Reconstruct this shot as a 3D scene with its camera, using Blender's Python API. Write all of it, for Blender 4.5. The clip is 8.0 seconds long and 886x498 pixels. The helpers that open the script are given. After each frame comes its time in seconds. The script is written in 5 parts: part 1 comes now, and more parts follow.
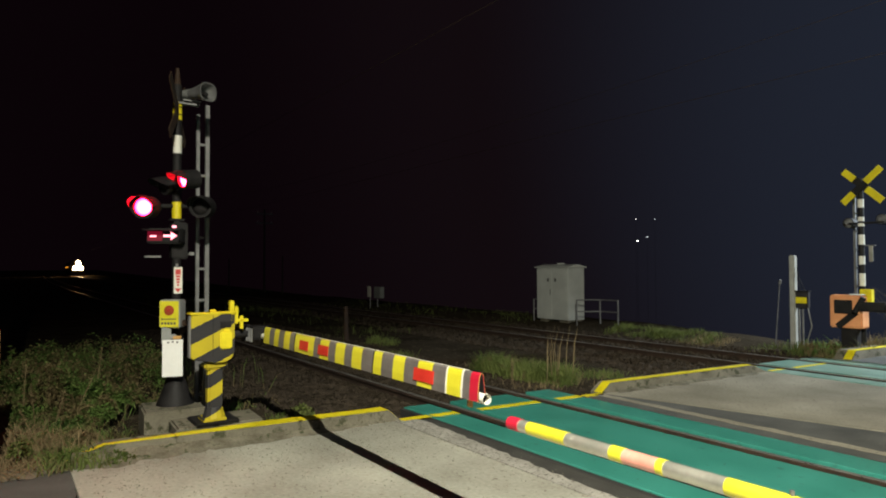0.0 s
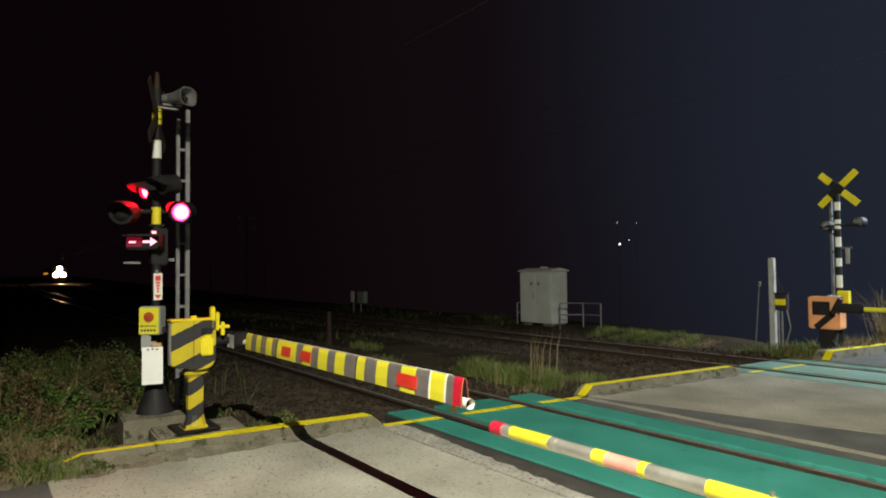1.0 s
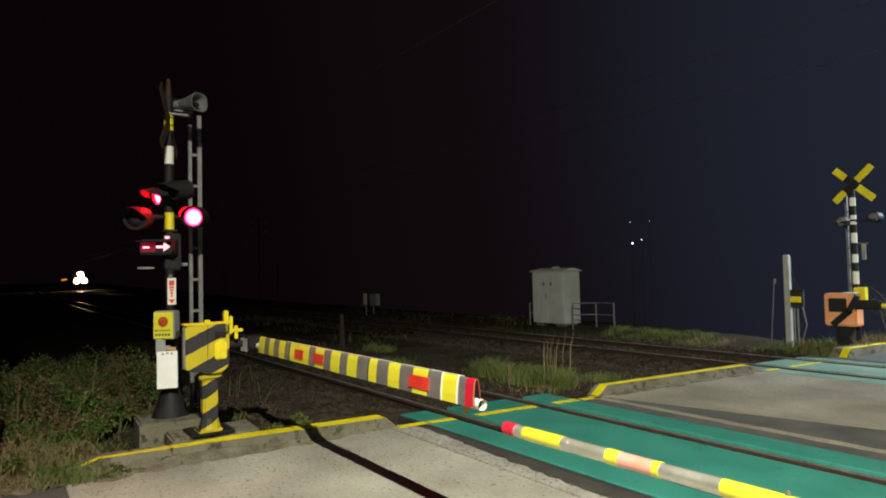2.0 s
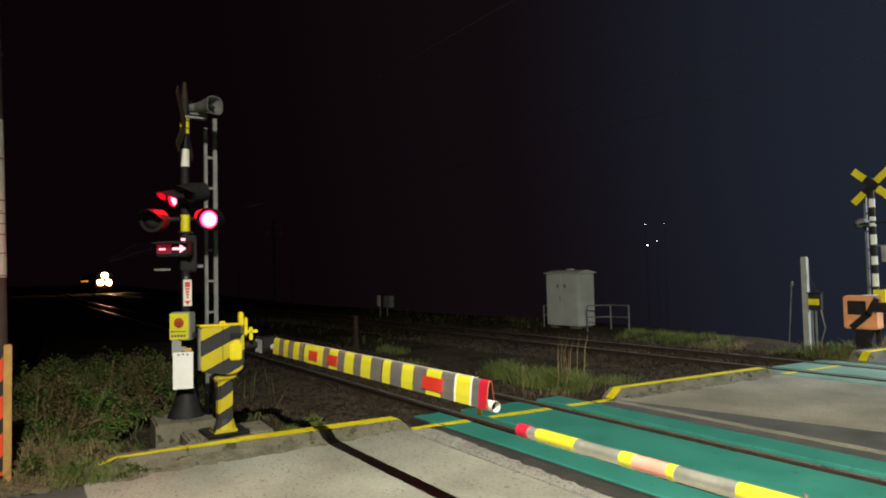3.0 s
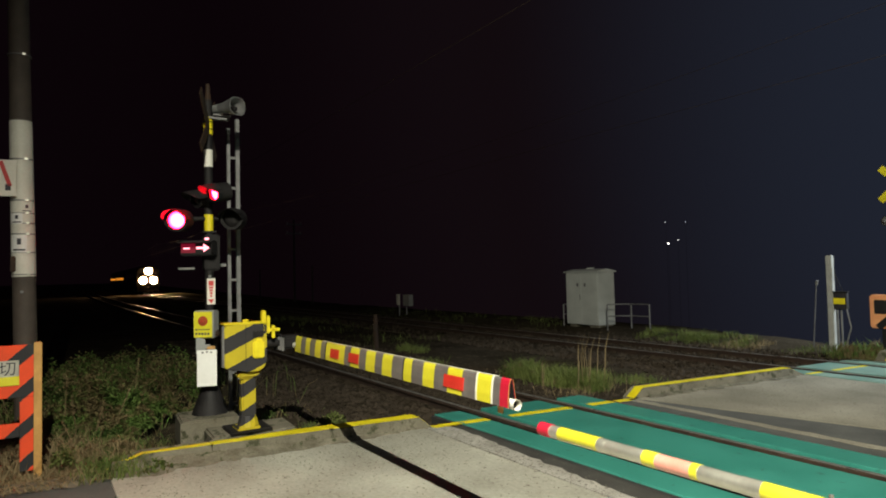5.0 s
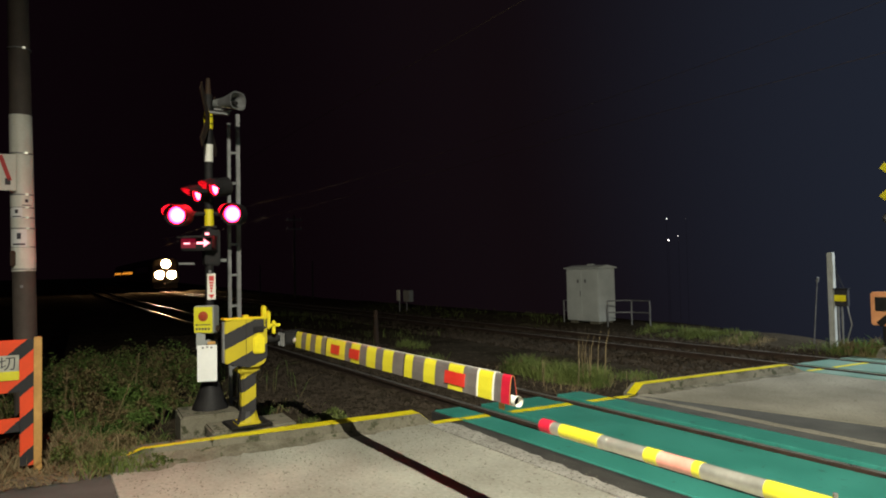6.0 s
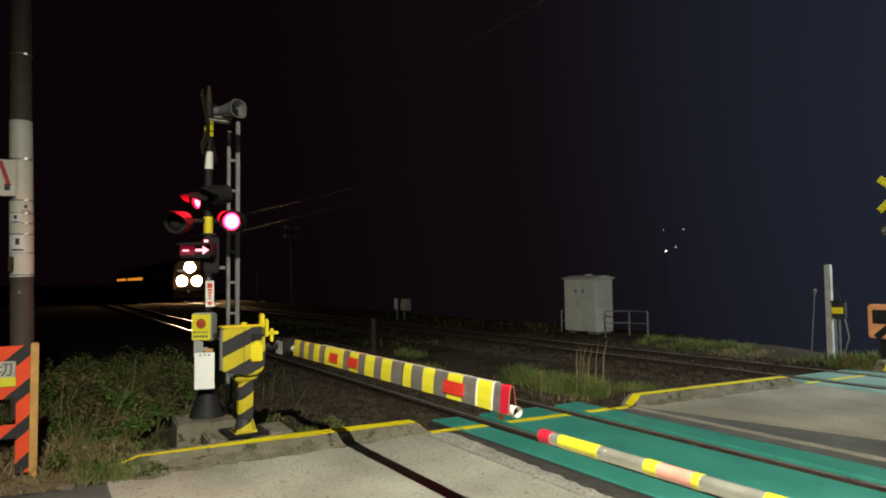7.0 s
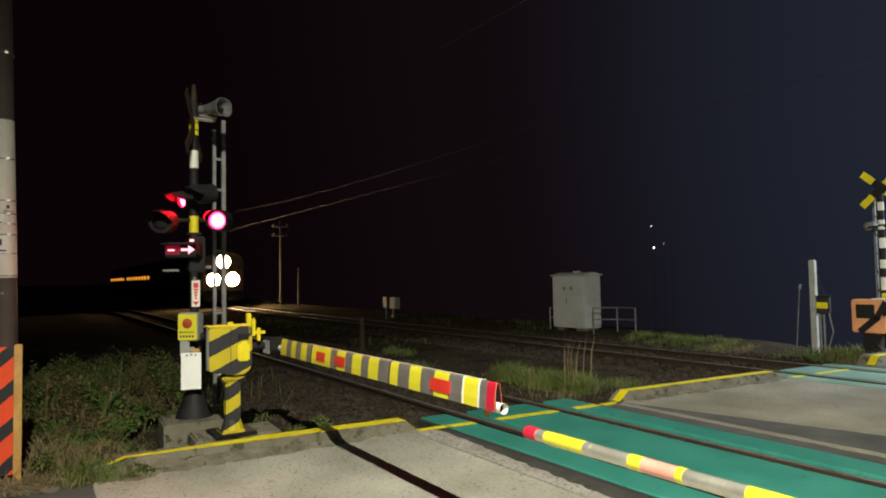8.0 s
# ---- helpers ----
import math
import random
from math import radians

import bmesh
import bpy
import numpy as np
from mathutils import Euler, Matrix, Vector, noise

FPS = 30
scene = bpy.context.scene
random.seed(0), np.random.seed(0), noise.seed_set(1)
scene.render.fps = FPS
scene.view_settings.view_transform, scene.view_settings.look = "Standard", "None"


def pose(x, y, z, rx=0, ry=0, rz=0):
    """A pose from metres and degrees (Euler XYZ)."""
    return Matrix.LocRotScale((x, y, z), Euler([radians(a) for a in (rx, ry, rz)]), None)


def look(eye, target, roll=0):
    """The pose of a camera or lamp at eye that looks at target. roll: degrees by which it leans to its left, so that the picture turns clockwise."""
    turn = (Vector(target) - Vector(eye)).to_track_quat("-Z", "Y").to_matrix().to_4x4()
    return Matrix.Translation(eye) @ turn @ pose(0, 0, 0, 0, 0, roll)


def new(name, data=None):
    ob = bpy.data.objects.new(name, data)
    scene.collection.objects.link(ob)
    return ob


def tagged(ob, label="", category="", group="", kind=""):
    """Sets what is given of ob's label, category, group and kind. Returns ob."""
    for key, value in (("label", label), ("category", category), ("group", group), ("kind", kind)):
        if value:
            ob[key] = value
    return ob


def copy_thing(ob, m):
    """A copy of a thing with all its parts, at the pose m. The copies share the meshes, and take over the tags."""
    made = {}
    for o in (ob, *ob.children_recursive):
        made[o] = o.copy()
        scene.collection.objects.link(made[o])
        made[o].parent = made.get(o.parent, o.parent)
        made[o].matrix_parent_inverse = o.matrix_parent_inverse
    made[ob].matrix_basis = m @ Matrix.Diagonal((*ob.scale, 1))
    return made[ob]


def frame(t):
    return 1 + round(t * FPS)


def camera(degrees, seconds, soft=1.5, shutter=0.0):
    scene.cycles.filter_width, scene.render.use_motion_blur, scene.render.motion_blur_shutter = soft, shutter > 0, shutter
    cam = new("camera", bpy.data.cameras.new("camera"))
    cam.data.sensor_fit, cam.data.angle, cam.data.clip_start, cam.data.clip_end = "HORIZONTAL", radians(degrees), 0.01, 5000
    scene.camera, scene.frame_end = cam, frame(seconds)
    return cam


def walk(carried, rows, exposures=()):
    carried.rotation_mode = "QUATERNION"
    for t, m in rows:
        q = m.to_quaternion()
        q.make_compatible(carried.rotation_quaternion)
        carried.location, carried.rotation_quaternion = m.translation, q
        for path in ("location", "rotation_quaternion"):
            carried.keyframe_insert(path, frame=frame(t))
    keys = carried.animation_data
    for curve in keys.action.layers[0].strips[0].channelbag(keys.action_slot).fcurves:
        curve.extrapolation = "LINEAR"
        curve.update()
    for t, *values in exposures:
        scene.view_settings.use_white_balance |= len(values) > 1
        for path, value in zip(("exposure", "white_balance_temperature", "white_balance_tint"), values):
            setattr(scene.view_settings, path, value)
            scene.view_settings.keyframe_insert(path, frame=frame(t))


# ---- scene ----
cam = camera(69.0, 8.0, soft=1.9)
PATH = [
    (0.0, pose(-0.024, 0.004, 1.651, 91.621, 0.245, 55.496)),
    (0.5, pose(-0.019, 0.009, 1.651, 91.691, 0.795, 55.914)),
    (1.0, pose(-0.024, 0.011, 1.654, 91.983, 0.594, 54.041)),
    (1.5, pose(-0.019, 0.015, 1.654, 92.021, 1.225, 54.911)),
    (2.8, pose(-0.016, 0.019, 1.648, 92.421, 1.280, 55.475)),
    (3.0, pose(-0.016, 0.019, 1.648, 92.351, 1.280, 56.345)),
    (3.5, pose(-0.001, 0.010, 1.651, 92.726, 1.276, 56.710)),
    (4.0, pose(-0.007, 0.004, 1.647, 92.500, 1.235, 57.595)),
    (4.5, pose(-0.003, -0.005, 1.648, 92.450, 1.343, 57.976)),
    (6.0, pose(-0.025, -0.001, 1.650, 91.903, 1.110, 58.025)),
    (6.5, pose(-0.032, -0.003, 1.650, 92.487, 0.954, 57.864)),
    (7.0, pose(-0.028, -0.016, 1.652, 92.699, 0.640, 57.799)),
    (7.5, pose(-0.021, -0.014, 1.650, 92.989, 0.798, 57.964)),
    (8.0, pose(-0.014, 0.000, 1.651, 92.507, 1.045, 56.853)),
]
walk(cam, PATH)

# ---- night sky and lamps ----
world = bpy.data.worlds.new("night")
scene.world = world
world.use_nodes = True
wn, wl = world.node_tree.nodes, world.node_tree.links
wn.clear()
w_co = wn.new("ShaderNodeTexCoord")
w_dot = wn.new("ShaderNodeVectorMath")
w_dot.operation = "DOT_PRODUCT"
w_dot.inputs[1].default_value = (0.25, 0.95, 0.18)
# reddish and bluish ends also carry lens glare, averaged into the sky colour
w_ramp = wn.new("ShaderNodeValToRGB")
w_ramp.color_ramp.interpolation = "EASE"
w_ramp.color_ramp.elements[0].position = 0.0
w_ramp.color_ramp.elements[0].color = (0.0028, 0.0011, 0.0019, 1)
w_ramp.color_ramp.elements[1].position = 0.9
w_ramp.color_ramp.elements[1].color = (0.0150, 0.0190, 0.0310, 1)
w_mid = w_ramp.color_ramp.elements.new(0.40)
w_mid.color = (0.0056, 0.0031, 0.0042, 1)
w_bg = wn.new("ShaderNodeBackground")
w_bg.inputs["Strength"].default_value = 1.0
w_out = wn.new("ShaderNodeOutputWorld")
wl.new(w_co.outputs["Generated"], w_dot.inputs[0])
wl.new(w_dot.outputs["Value"], w_ramp.inputs["Fac"])
wl.new(w_ramp.outputs["Color"], w_bg.inputs["Color"])
wl.new(w_bg.outputs["Background"], w_out.inputs["Surface"])


def street_light(name, eye, target, watts, size, cone, soft_edge, color):
    data = bpy.data.lights.new(name, "SPOT")
    data.energy, data.color, data.shadow_soft_size = watts, color, size
    data.spot_size, data.spot_blend = radians(cone), soft_edge
    ob = new(name, data)
    ob.matrix_world = look(eye, target)
    return ob


# the street lamp over the near approach, and the bluish one beyond the crossing
street_light("street_light_near", (1.9, -0.70, 6.5), (-0.7, 4.5, 0.0), 8100, 0.03, 134, 1.0, (1.0, 0.97, 0.80))
street_light("street_light_far", (-1.2, 20.5, 6.8), (-4.8, 15.0, 0.0), 9500, 0.15, 64, 0.8, (0.80, 0.92, 1.0))


# ---- materials ----
def material(name, low, high, rough=0.7, metal=0.0, scale=3.0, fine=60.0, bump=0.25, contrast=0.25, spots=None, spec=0.5):
    """Two colours mixed by broad noise and by fine grain, with relief from the grain; spots: (colour, scale, amount)."""
    m = bpy.data.materials.new(name)
    m.use_nodes = True
    nt = m.node_tree
    b = nt.nodes["Principled BSDF"]
    b.inputs["Metallic"].default_value = metal
    b.inputs["Specular IOR Level"].default_value = spec
    co = nt.nodes.new("ShaderNodeTexCoord")
    n1 = nt.nodes.new("ShaderNodeTexNoise")
    n1.inputs["Scale"].default_value, n1.inputs["Detail"].default_value = scale, 4
    n2 = nt.nodes.new("ShaderNodeTexNoise")
    n2.inputs["Scale"].default_value, n2.inputs["Detail"].default_value = fine, 3
    nt.links.new(co.outputs["Object"], n1.inputs["Vector"])
    nt.links.new(co.outputs["Object"], n2.inputs["Vector"])
    add = nt.nodes.new("ShaderNodeMath")
    add.operation = "MULTIPLY_ADD"
    add.inputs[1].default_value = 0.4
    nt.links.new(n2.outputs["Fac"], add.inputs[0])
    nt.links.new(n1.outputs["Fac"], add.inputs[2])
    ramp = nt.nodes.new("ShaderNodeValToRGB")
    ramp.color_ramp.elements[0].position, ramp.color_ramp.elements[1].position = 0.7 - contrast, 0.7 + contrast
    ramp.color_ramp.elements[0].color, ramp.color_ramp.elements[1].color = (*low, 1), (*high, 1)
    nt.links.new(add.outputs[0], ramp.inputs["Fac"])
    out = ramp.outputs["Color"]
    if spots:
        colour, sscale, amount = spots
        n3 = nt.nodes.new("ShaderNodeTexNoise")
        n3.inputs["Scale"].default_value, n3.inputs["Detail"].default_value, n3.inputs["Roughness"].default_value = sscale, 6, 0.65
        nt.links.new(co.outputs["Object"], n3.inputs["Vector"])
        cut = nt.nodes.new("ShaderNodeMapRange")
        cut.inputs["From Min"].default_value, cut.inputs["From Max"].default_value = 1 - amount, 1 - amount + 0.08
        nt.links.new(n3.outputs["Fac"], cut.inputs["Value"])
        mix = nt.nodes.new("ShaderNodeMix")
        mix.data_type = "RGBA"
        nt.links.new(cut.outputs["Result"], mix.inputs["Factor"])
        nt.links.new(out, mix.inputs["A"])
        mix.inputs["B"].default_value = (*colour, 1)
        out = mix.outputs["Result"]
    nt.links.new(out, b.inputs["Base Color"])
    rr = nt.nodes.new("ShaderNodeMapRange")
    rr.inputs["To Min"].default_value, rr.inputs["To Max"].default_value = max(0.02, rough - 0.12), min(1, rough + 0.12)
    nt.links.new(add.outputs[0], rr.inputs["Value"])
    nt.links.new(rr.outputs["Result"], b.inputs["Roughness"])
    if bump:
        bp = nt.nodes.new("ShaderNodeBump")
        bp.inputs["Strength"].default_value, bp.inputs["Distance"].default_value = bump, 0.01
        nt.links.new(add.outputs[0], bp.inputs["Height"])
        nt.links.new(bp.outputs["Normal"], b.inputs["Normal"])
    return m


def striped(name, ca, cb, along, period, share, rough=0.68, shift=0.0):
    """Paint in two colours, in bands across the direction 'along' of the thing's own space, with scuffed edges."""
    m = material(name, [c * 0.75 for c in ca], ca, rough, 0, 5, 50, 0.08, 0.3)
    nt = m.node_tree
    b = nt.nodes["Principled BSDF"]
    base = b.inputs["Base Color"].links[0].from_socket
    co = nt.nodes.new("ShaderNodeTexCoord")
    dot = nt.nodes.new("ShaderNodeVectorMath")
    dot.operation = "DOT_PRODUCT"
    dot.inputs[1].default_value = [a / period for a in along]
    nt.links.new(co.outputs["Object"], dot.inputs[0])
    nz = nt.nodes.new("ShaderNodeTexNoise")
    nz.inputs["Scale"].default_value, nz.inputs["Detail"].default_value = 30, 4
    nt.links.new(co.outputs["Object"], nz.inputs["Vector"])
    wob = nt.nodes.new("ShaderNodeMath")
    wob.operation = "MULTIPLY_ADD"
    wob.inputs[1].default_value = 0.06
    nt.links.new(nz.outputs["Fac"], wob.inputs[0])
    nt.links.new(dot.outputs["Value"], wob.inputs[2])
    sh = nt.nodes.new("ShaderNodeMath")
    sh.operation = "ADD"
    sh.inputs[1].default_value = 50 + shift
    nt.links.new(wob.outputs[0], sh.inputs[0])
    fr = nt.nodes.new("ShaderNodeMath")
    fr.operation = "FRACT"
    nt.links.new(sh.outputs[0], fr.inputs[0])
    gt = nt.nodes.new("ShaderNodeMath")
    gt.operation = "GREATER_THAN"
    gt.inputs[1].default_value = share
    nt.links.new(fr.outputs[0], gt.inputs[0])
    mix = nt.nodes.new("ShaderNodeMix")
    mix.data_type = "RGBA"
    nt.links.new(gt.outputs[0], mix.inputs["Factor"])
    nt.links.new(base, mix.inputs["A"])
    mix.inputs["B"].default_value = (*cb, 1)
    nt.links.new(mix.outputs["Result"], b.inputs["Base Color"])
    return m


def glowing(name, color, strength, hot=None, radius=0.1):
    """A lamp's glowing lens; hot: middle colour, the overexposed core painted into the emission."""
    m = bpy.data.materials.new(name)
    m.use_nodes = True
    nt = m.node_tree
    b = nt.nodes["Principled BSDF"]
    b.inputs["Base Color"].default_value = (*[c * 0.06 for c in color], 1)
    b.inputs["Emission Strength"].default_value = strength
    b.inputs["Emission Color"].default_value = (*color, 1)
    if hot:
        co = nt.nodes.new("ShaderNodeTexCoord")
        ln = nt.nodes.new("ShaderNodeVectorMath")
        ln.operation = "LENGTH"
        flat = nt.nodes.new("ShaderNodeVectorMath")
        flat.operation = "MULTIPLY"
        flat.inputs[1].default_value = (0, 1, 1)
        nt.links.new(co.outputs["Object"], flat.inputs[0])
        nt.links.new(flat.outputs["Vector"], ln.inputs[0])
        ramp = nt.nodes.new("ShaderNodeValToRGB")
        ramp.color_ramp.elements[0].position, ramp.color_ramp.elements[1].position = radius * 0.55, radius * 0.97
        ramp.color_ramp.elements[0].color, ramp.color_ramp.elements[1].color = (*hot, 1), (*color, 1)
        nt.links.new(ln.outputs["Value"], ramp.inputs["Fac"])
        nt.links.new(ramp.outputs["Color"], b.inputs["Emission Color"])
    return m


def coated(m, weight, rough):
    """A clear plastic film over a sheet."""
    b = m.node_tree.nodes["Principled BSDF"]
    b.inputs["Coat Weight"].default_value, b.inputs["Coat Roughness"].default_value = weight, rough
    return m


YELLOW, BLACK, ORANGE = (0.50, 0.40, 0.008), (0.018, 0.017, 0.019), (0.85, 0.075, 0.015)
m_ground = material("bare_earth", (0.023, 0.0185, 0.0125), (0.057, 0.046, 0.033), 0.95, 0, 1.2, 40, 0.8, 0.3, ((0.095, 0.079, 0.056), 9, 0.42), spec=0.0)
m_concrete = material("worn_concrete", (0.19, 0.183, 0.15), (0.41, 0.40, 0.34), 0.85, 0, 0.9, 30, 1.0, 0.24, ((0.13, 0.12, 0.095), 17, 0.40), spec=0.3)
m_concrete_b = material("rough_concrete", (0.22, 0.21, 0.185), (0.40, 0.38, 0.34), 0.9, 0, 5, 70, 0.9, 0.3, ((0.09, 0.085, 0.07), 30, 0.46), spec=0.3)
m_concrete_old = material("mossy_concrete", (0.09, 0.082, 0.058), (0.21, 0.19, 0.145), 0.92, 0, 3, 45, 0.8, 0.3, ((0.05, 0.052, 0.028), 7, 0.46), spec=0.25)
m_concrete_tan = material("tan_worn_concrete", (0.15, 0.135, 0.10), (0.31, 0.285, 0.225), 0.9, 0, 1.1, 40, 0.8, 0.26, ((0.10, 0.088, 0.065), 26, 0.42), spec=0.2)
m_asphalt = material("asphalt", (0.045, 0.045, 0.042), (0.10, 0.10, 0.092), 0.88, 0, 2.5, 90, 0.7, 0.3, ((0.15, 0.145, 0.13), 40, 0.35), spec=0.35)
m_asphalt_dark = material("dark_joint_asphalt", (0.022, 0.021, 0.019), (0.058, 0.056, 0.05), 0.9, 0, 3, 80, 0.8, 0.3, ((0.10, 0.095, 0.085), 40, 0.36), spec=0.3)
m_green = material("green_crossing_paint", (0.030, 0.19, 0.150), (0.055, 0.28, 0.228), 0.30, 0, 2.0, 35, 0.08, 0.3, ((0.035, 0.13, 0.10), 10, 0.40), spec=0.5)
# far panels: the far lamp's pale sheen painted into worn green
m_green_worn_sheen = material("worn_sheen_green_paint", (0.09, 0.22, 0.175), (0.26, 0.37, 0.32), 0.38, 0, 2.0, 35, 0.15, 0.3, ((0.16, 0.20, 0.17), 9, 0.44), spec=0.5)
m_dirt = material("road_dirt", (0.07, 0.062, 0.042), (0.21, 0.19, 0.145), 0.95, 0, 5, 50, 0.9, 0.25, ((0.04, 0.05, 0.02), 9, 0.44), spec=0.15)
m_rubber = material("flangeway_rubber", (0.012, 0.012, 0.012), (0.03, 0.028, 0.026), 0.8, 0, 4, 50, 0.3)
m_rail_side = material("rusty_rail_web", (0.02, 0.012, 0.008), (0.055, 0.032, 0.02), 0.85, 0.2, 8, 60, 0.4)
m_rail_top = material("polished_rail_head", (0.25, 0.24, 0.22), (0.42, 0.40, 0.37), 0.27, 0.65, 6, 60, 0.03)
m_sleeper = material("weathered_sleeper", (0.028, 0.022, 0.017), (0.065, 0.053, 0.042), 0.9, 0, 6, 60, 0.5)
m_ballast = material("ballast_stone", (0.023, 0.018, 0.013), (0.064, 0.050, 0.037), 0.95, 0, 5, 30, 0.3, spec=0.05)
m_yellow = material("yellow_paint", (0.56, 0.455, 0.006), (0.80, 0.68, 0.012), 0.5, 0, 5, 60, 0.12, 0.3, ((0.22, 0.17, 0.06), 18, 0.33))
m_yellow_clean = material("yellow_reflective_sheet", (0.61, 0.55, 0.024), (0.75, 0.69, 0.045), 0.3, 0, 6, 80, 0.05, 0.3)
m_grey_sheet = material("dark_grey_reflective_sheet", (0.15, 0.138, 0.13), (0.23, 0.212, 0.20), 0.32, 0.35, 6, 60, 0.06)
m_red_sheet = material("red_reflective_sheet", (0.47, 0.022, 0.014), (0.62, 0.038, 0.024), 0.4, 0, 6, 60, 0.05)
m_crimson = material("crimson_cap", (0.42, 0.008, 0.028), (0.55, 0.016, 0.042), 0.4, 0, 6, 60, 0.05)
m_salmon = material("faded_red_sheet", (0.66, 0.25, 0.19), (0.80, 0.36, 0.28), 0.4, 0, 8, 60, 0.05)
m_white = material("white_reflective_sheet", (0.60, 0.58, 0.50), (0.76, 0.75, 0.68), 0.5, 0, 5, 40, 0.06, 0.3, ((0.45, 0.40, 0.32), 10, 0.33))
m_silver = material("silver_reflective_sheet", (0.50, 0.485, 0.42), (0.70, 0.685, 0.60), 0.38, 0.75, 6, 50, 0.05)
m_black = material("black_paint", (0.006, 0.0055, 0.006), (0.018, 0.0165, 0.0165), 0.6, 0, 6, 50, 0.1, spec=0.25)
m_grey = material("galvanised_steel", (0.14, 0.14, 0.14), (0.25, 0.25, 0.25), 0.5, 0.5, 7, 60, 0.08)
m_grey_paint = material("grey_painted_metal", (0.20, 0.21, 0.20), (0.30, 0.31, 0.30), 0.5, 0, 5, 50, 0.06, 0.3, ((0.18, 0.17, 0.15), 9, 0.34))
m_cabinet = material("pale_grey_cabinet_paint", (0.40, 0.42, 0.40), (0.54, 0.56, 0.53), 0.5, 0, 2.5, 40, 0.05, 0.3, ((0.28, 0.27, 0.23), 5, 0.33))
m_pole = material("brown_pole_paint", (0.055, 0.042, 0.035), (0.10, 0.08, 0.066), 0.7, 0, 5, 60, 0.15)
m_wood = material("ochre_post", (0.42, 0.22, 0.06), (0.60, 0.34, 0.10), 0.65, 0, 8, 70, 0.15)
m_orange_back = material("orange_sun_faded_paint", (0.62, 0.25, 0.10), (0.80, 0.36, 0.16), 0.55, 0, 6, 50, 0.1)
m_rust = material("faded_crossbuck_paint", (0.016, 0.008, 0.004), (0.042, 0.019, 0.006), 0.7, 0, 6, 50, 0.1)
m_pole_conc = material("concrete_post", (0.24, 0.24, 0.22), (0.36, 0.36, 0.33), 0.85, 0, 5, 60, 0.3)
m_grass = material("green_grass", (0.045, 0.070, 0.014), (0.155, 0.185, 0.052), 0.75, 0, 2.6, 20, 0, 0.22, ((0.14, 0.11, 0.055), 6, 0.42), spec=0.2)
m_weed = material("dark_weeds", (0.040, 0.076, 0.016), (0.118, 0.19, 0.044), 0.75, 0, 2.2, 20, 0, 0.2, ((0.14, 0.108, 0.052), 3.2, 0.54), spec=0.2)
m_straw = material("dry_straw", (0.11, 0.08, 0.04), (0.29, 0.225, 0.125), 0.85, 0, 3, 30, 0, 0.3, spec=0.2)
m_train = material("dark_train_paint", (0.018, 0.019, 0.021), (0.035, 0.037, 0.040), 0.45, 0.1, 2, 30, 0.03)
m_glass = material("dark_glazing", (0.01, 0.011, 0.012), (0.02, 0.02, 0.022), 0.08, 0, 2, 20, 0)
m_hood = material("dull_hood_paint", (0.020, 0.019, 0.020), (0.036, 0.033, 0.034), 0.6, 0, 6, 50, 0.06, spec=0.25)
m_line_pole = material("dark_line_pole", (0.026, 0.022, 0.019), (0.055, 0.046, 0.039), 0.8, 0, 5, 50, 0.2)
m_button = material("red_brown_button", (0.30, 0.05, 0.02), (0.46, 0.10, 0.04), 0.4, 0, 6, 50, 0.03)
m_wire = material("copper_wire", (0.06, 0.042, 0.030), (0.11, 0.08, 0.056), 0.45, 0.7, 5, 50, 0)
m_bare_plate = material("sign_ink", (0.03, 0.03, 0.04), (0.06, 0.06, 0.07), 0.6, 0, 5, 50, 0)
m_red_ink = material("red_sign_ink", (0.45, 0.02, 0.02), (0.60, 0.04, 0.03), 0.5, 0, 5, 50, 0)
for film in (m_silver, m_yellow_clean, m_salmon):
    coated(film, 0.9, 0.16)
m_hazard = striped("black_yellow_hazard", YELLOW, BLACK, (0, -0.42, 0.91), 0.27, 0.50, shift=0.68)
m_hazard_col = striped("black_yellow_hazard_column", YELLOW, BLACK, (0, -0.50, 0.87), 0.23, 0.5, shift=0.30)
m_board = striped("black_orange_hazard", ORANGE, BLACK, (0, -0.66, 0.75), 0.24, 0.60, shift=0.2)
m_red_on = glowing("lit_red_lens", (1.0, 0.0008, 0.011), 260, hot=(1.0, 0.0050, 0.0155), radius=0.094)
m_arrow_on = glowing("lit_red_arrow", (1.0, 0.30, 0.36), 3.2)
m_arrow_dim = glowing("lit_red_panel", (1.0, 0.02, 0.10), 0.16)
# warm rim colour and large radius draw the headlamp's bloom
m_head_on = glowing("lit_headlamp", (1.0, 0.50, 0.16), 340, hot=(1.0, 0.82, 0.52), radius=0.42)
m_window_on = glowing("lit_orange_window", (1.0, 0.34, 0.03), 1.0)
m_plain_white = material("clean_white_board", (0.72, 0.72, 0.70), (0.84, 0.84, 0.82), 0.45, 0, 4, 40, 0.03, 0.3)
m_far_white = glowing("distant_lamp", (1.0, 0.95, 0.85), 7)


# ---- mesh helpers ----
def box(bm, x0, y0, z0, x1, y1, z1, bevel=0.0, m=None):
    vs = bmesh.ops.create_cube(bm, size=1.0)["verts"]
    mat4 = Matrix.Translation(((x0 + x1) / 2, (y0 + y1) / 2, (z0 + z1) / 2)) @ Matrix.Diagonal((x1 - x0, y1 - y0, z1 - z0, 1))
    bmesh.ops.transform(bm, matrix=(m or Matrix()) @ mat4, verts=vs)
    if bevel:
        es = {e for v in vs for e in v.link_edges}
        bmesh.ops.bevel(bm, geom=list(es), offset=bevel, segments=2, affect="EDGES", clamp_overlap=True)
    return vs


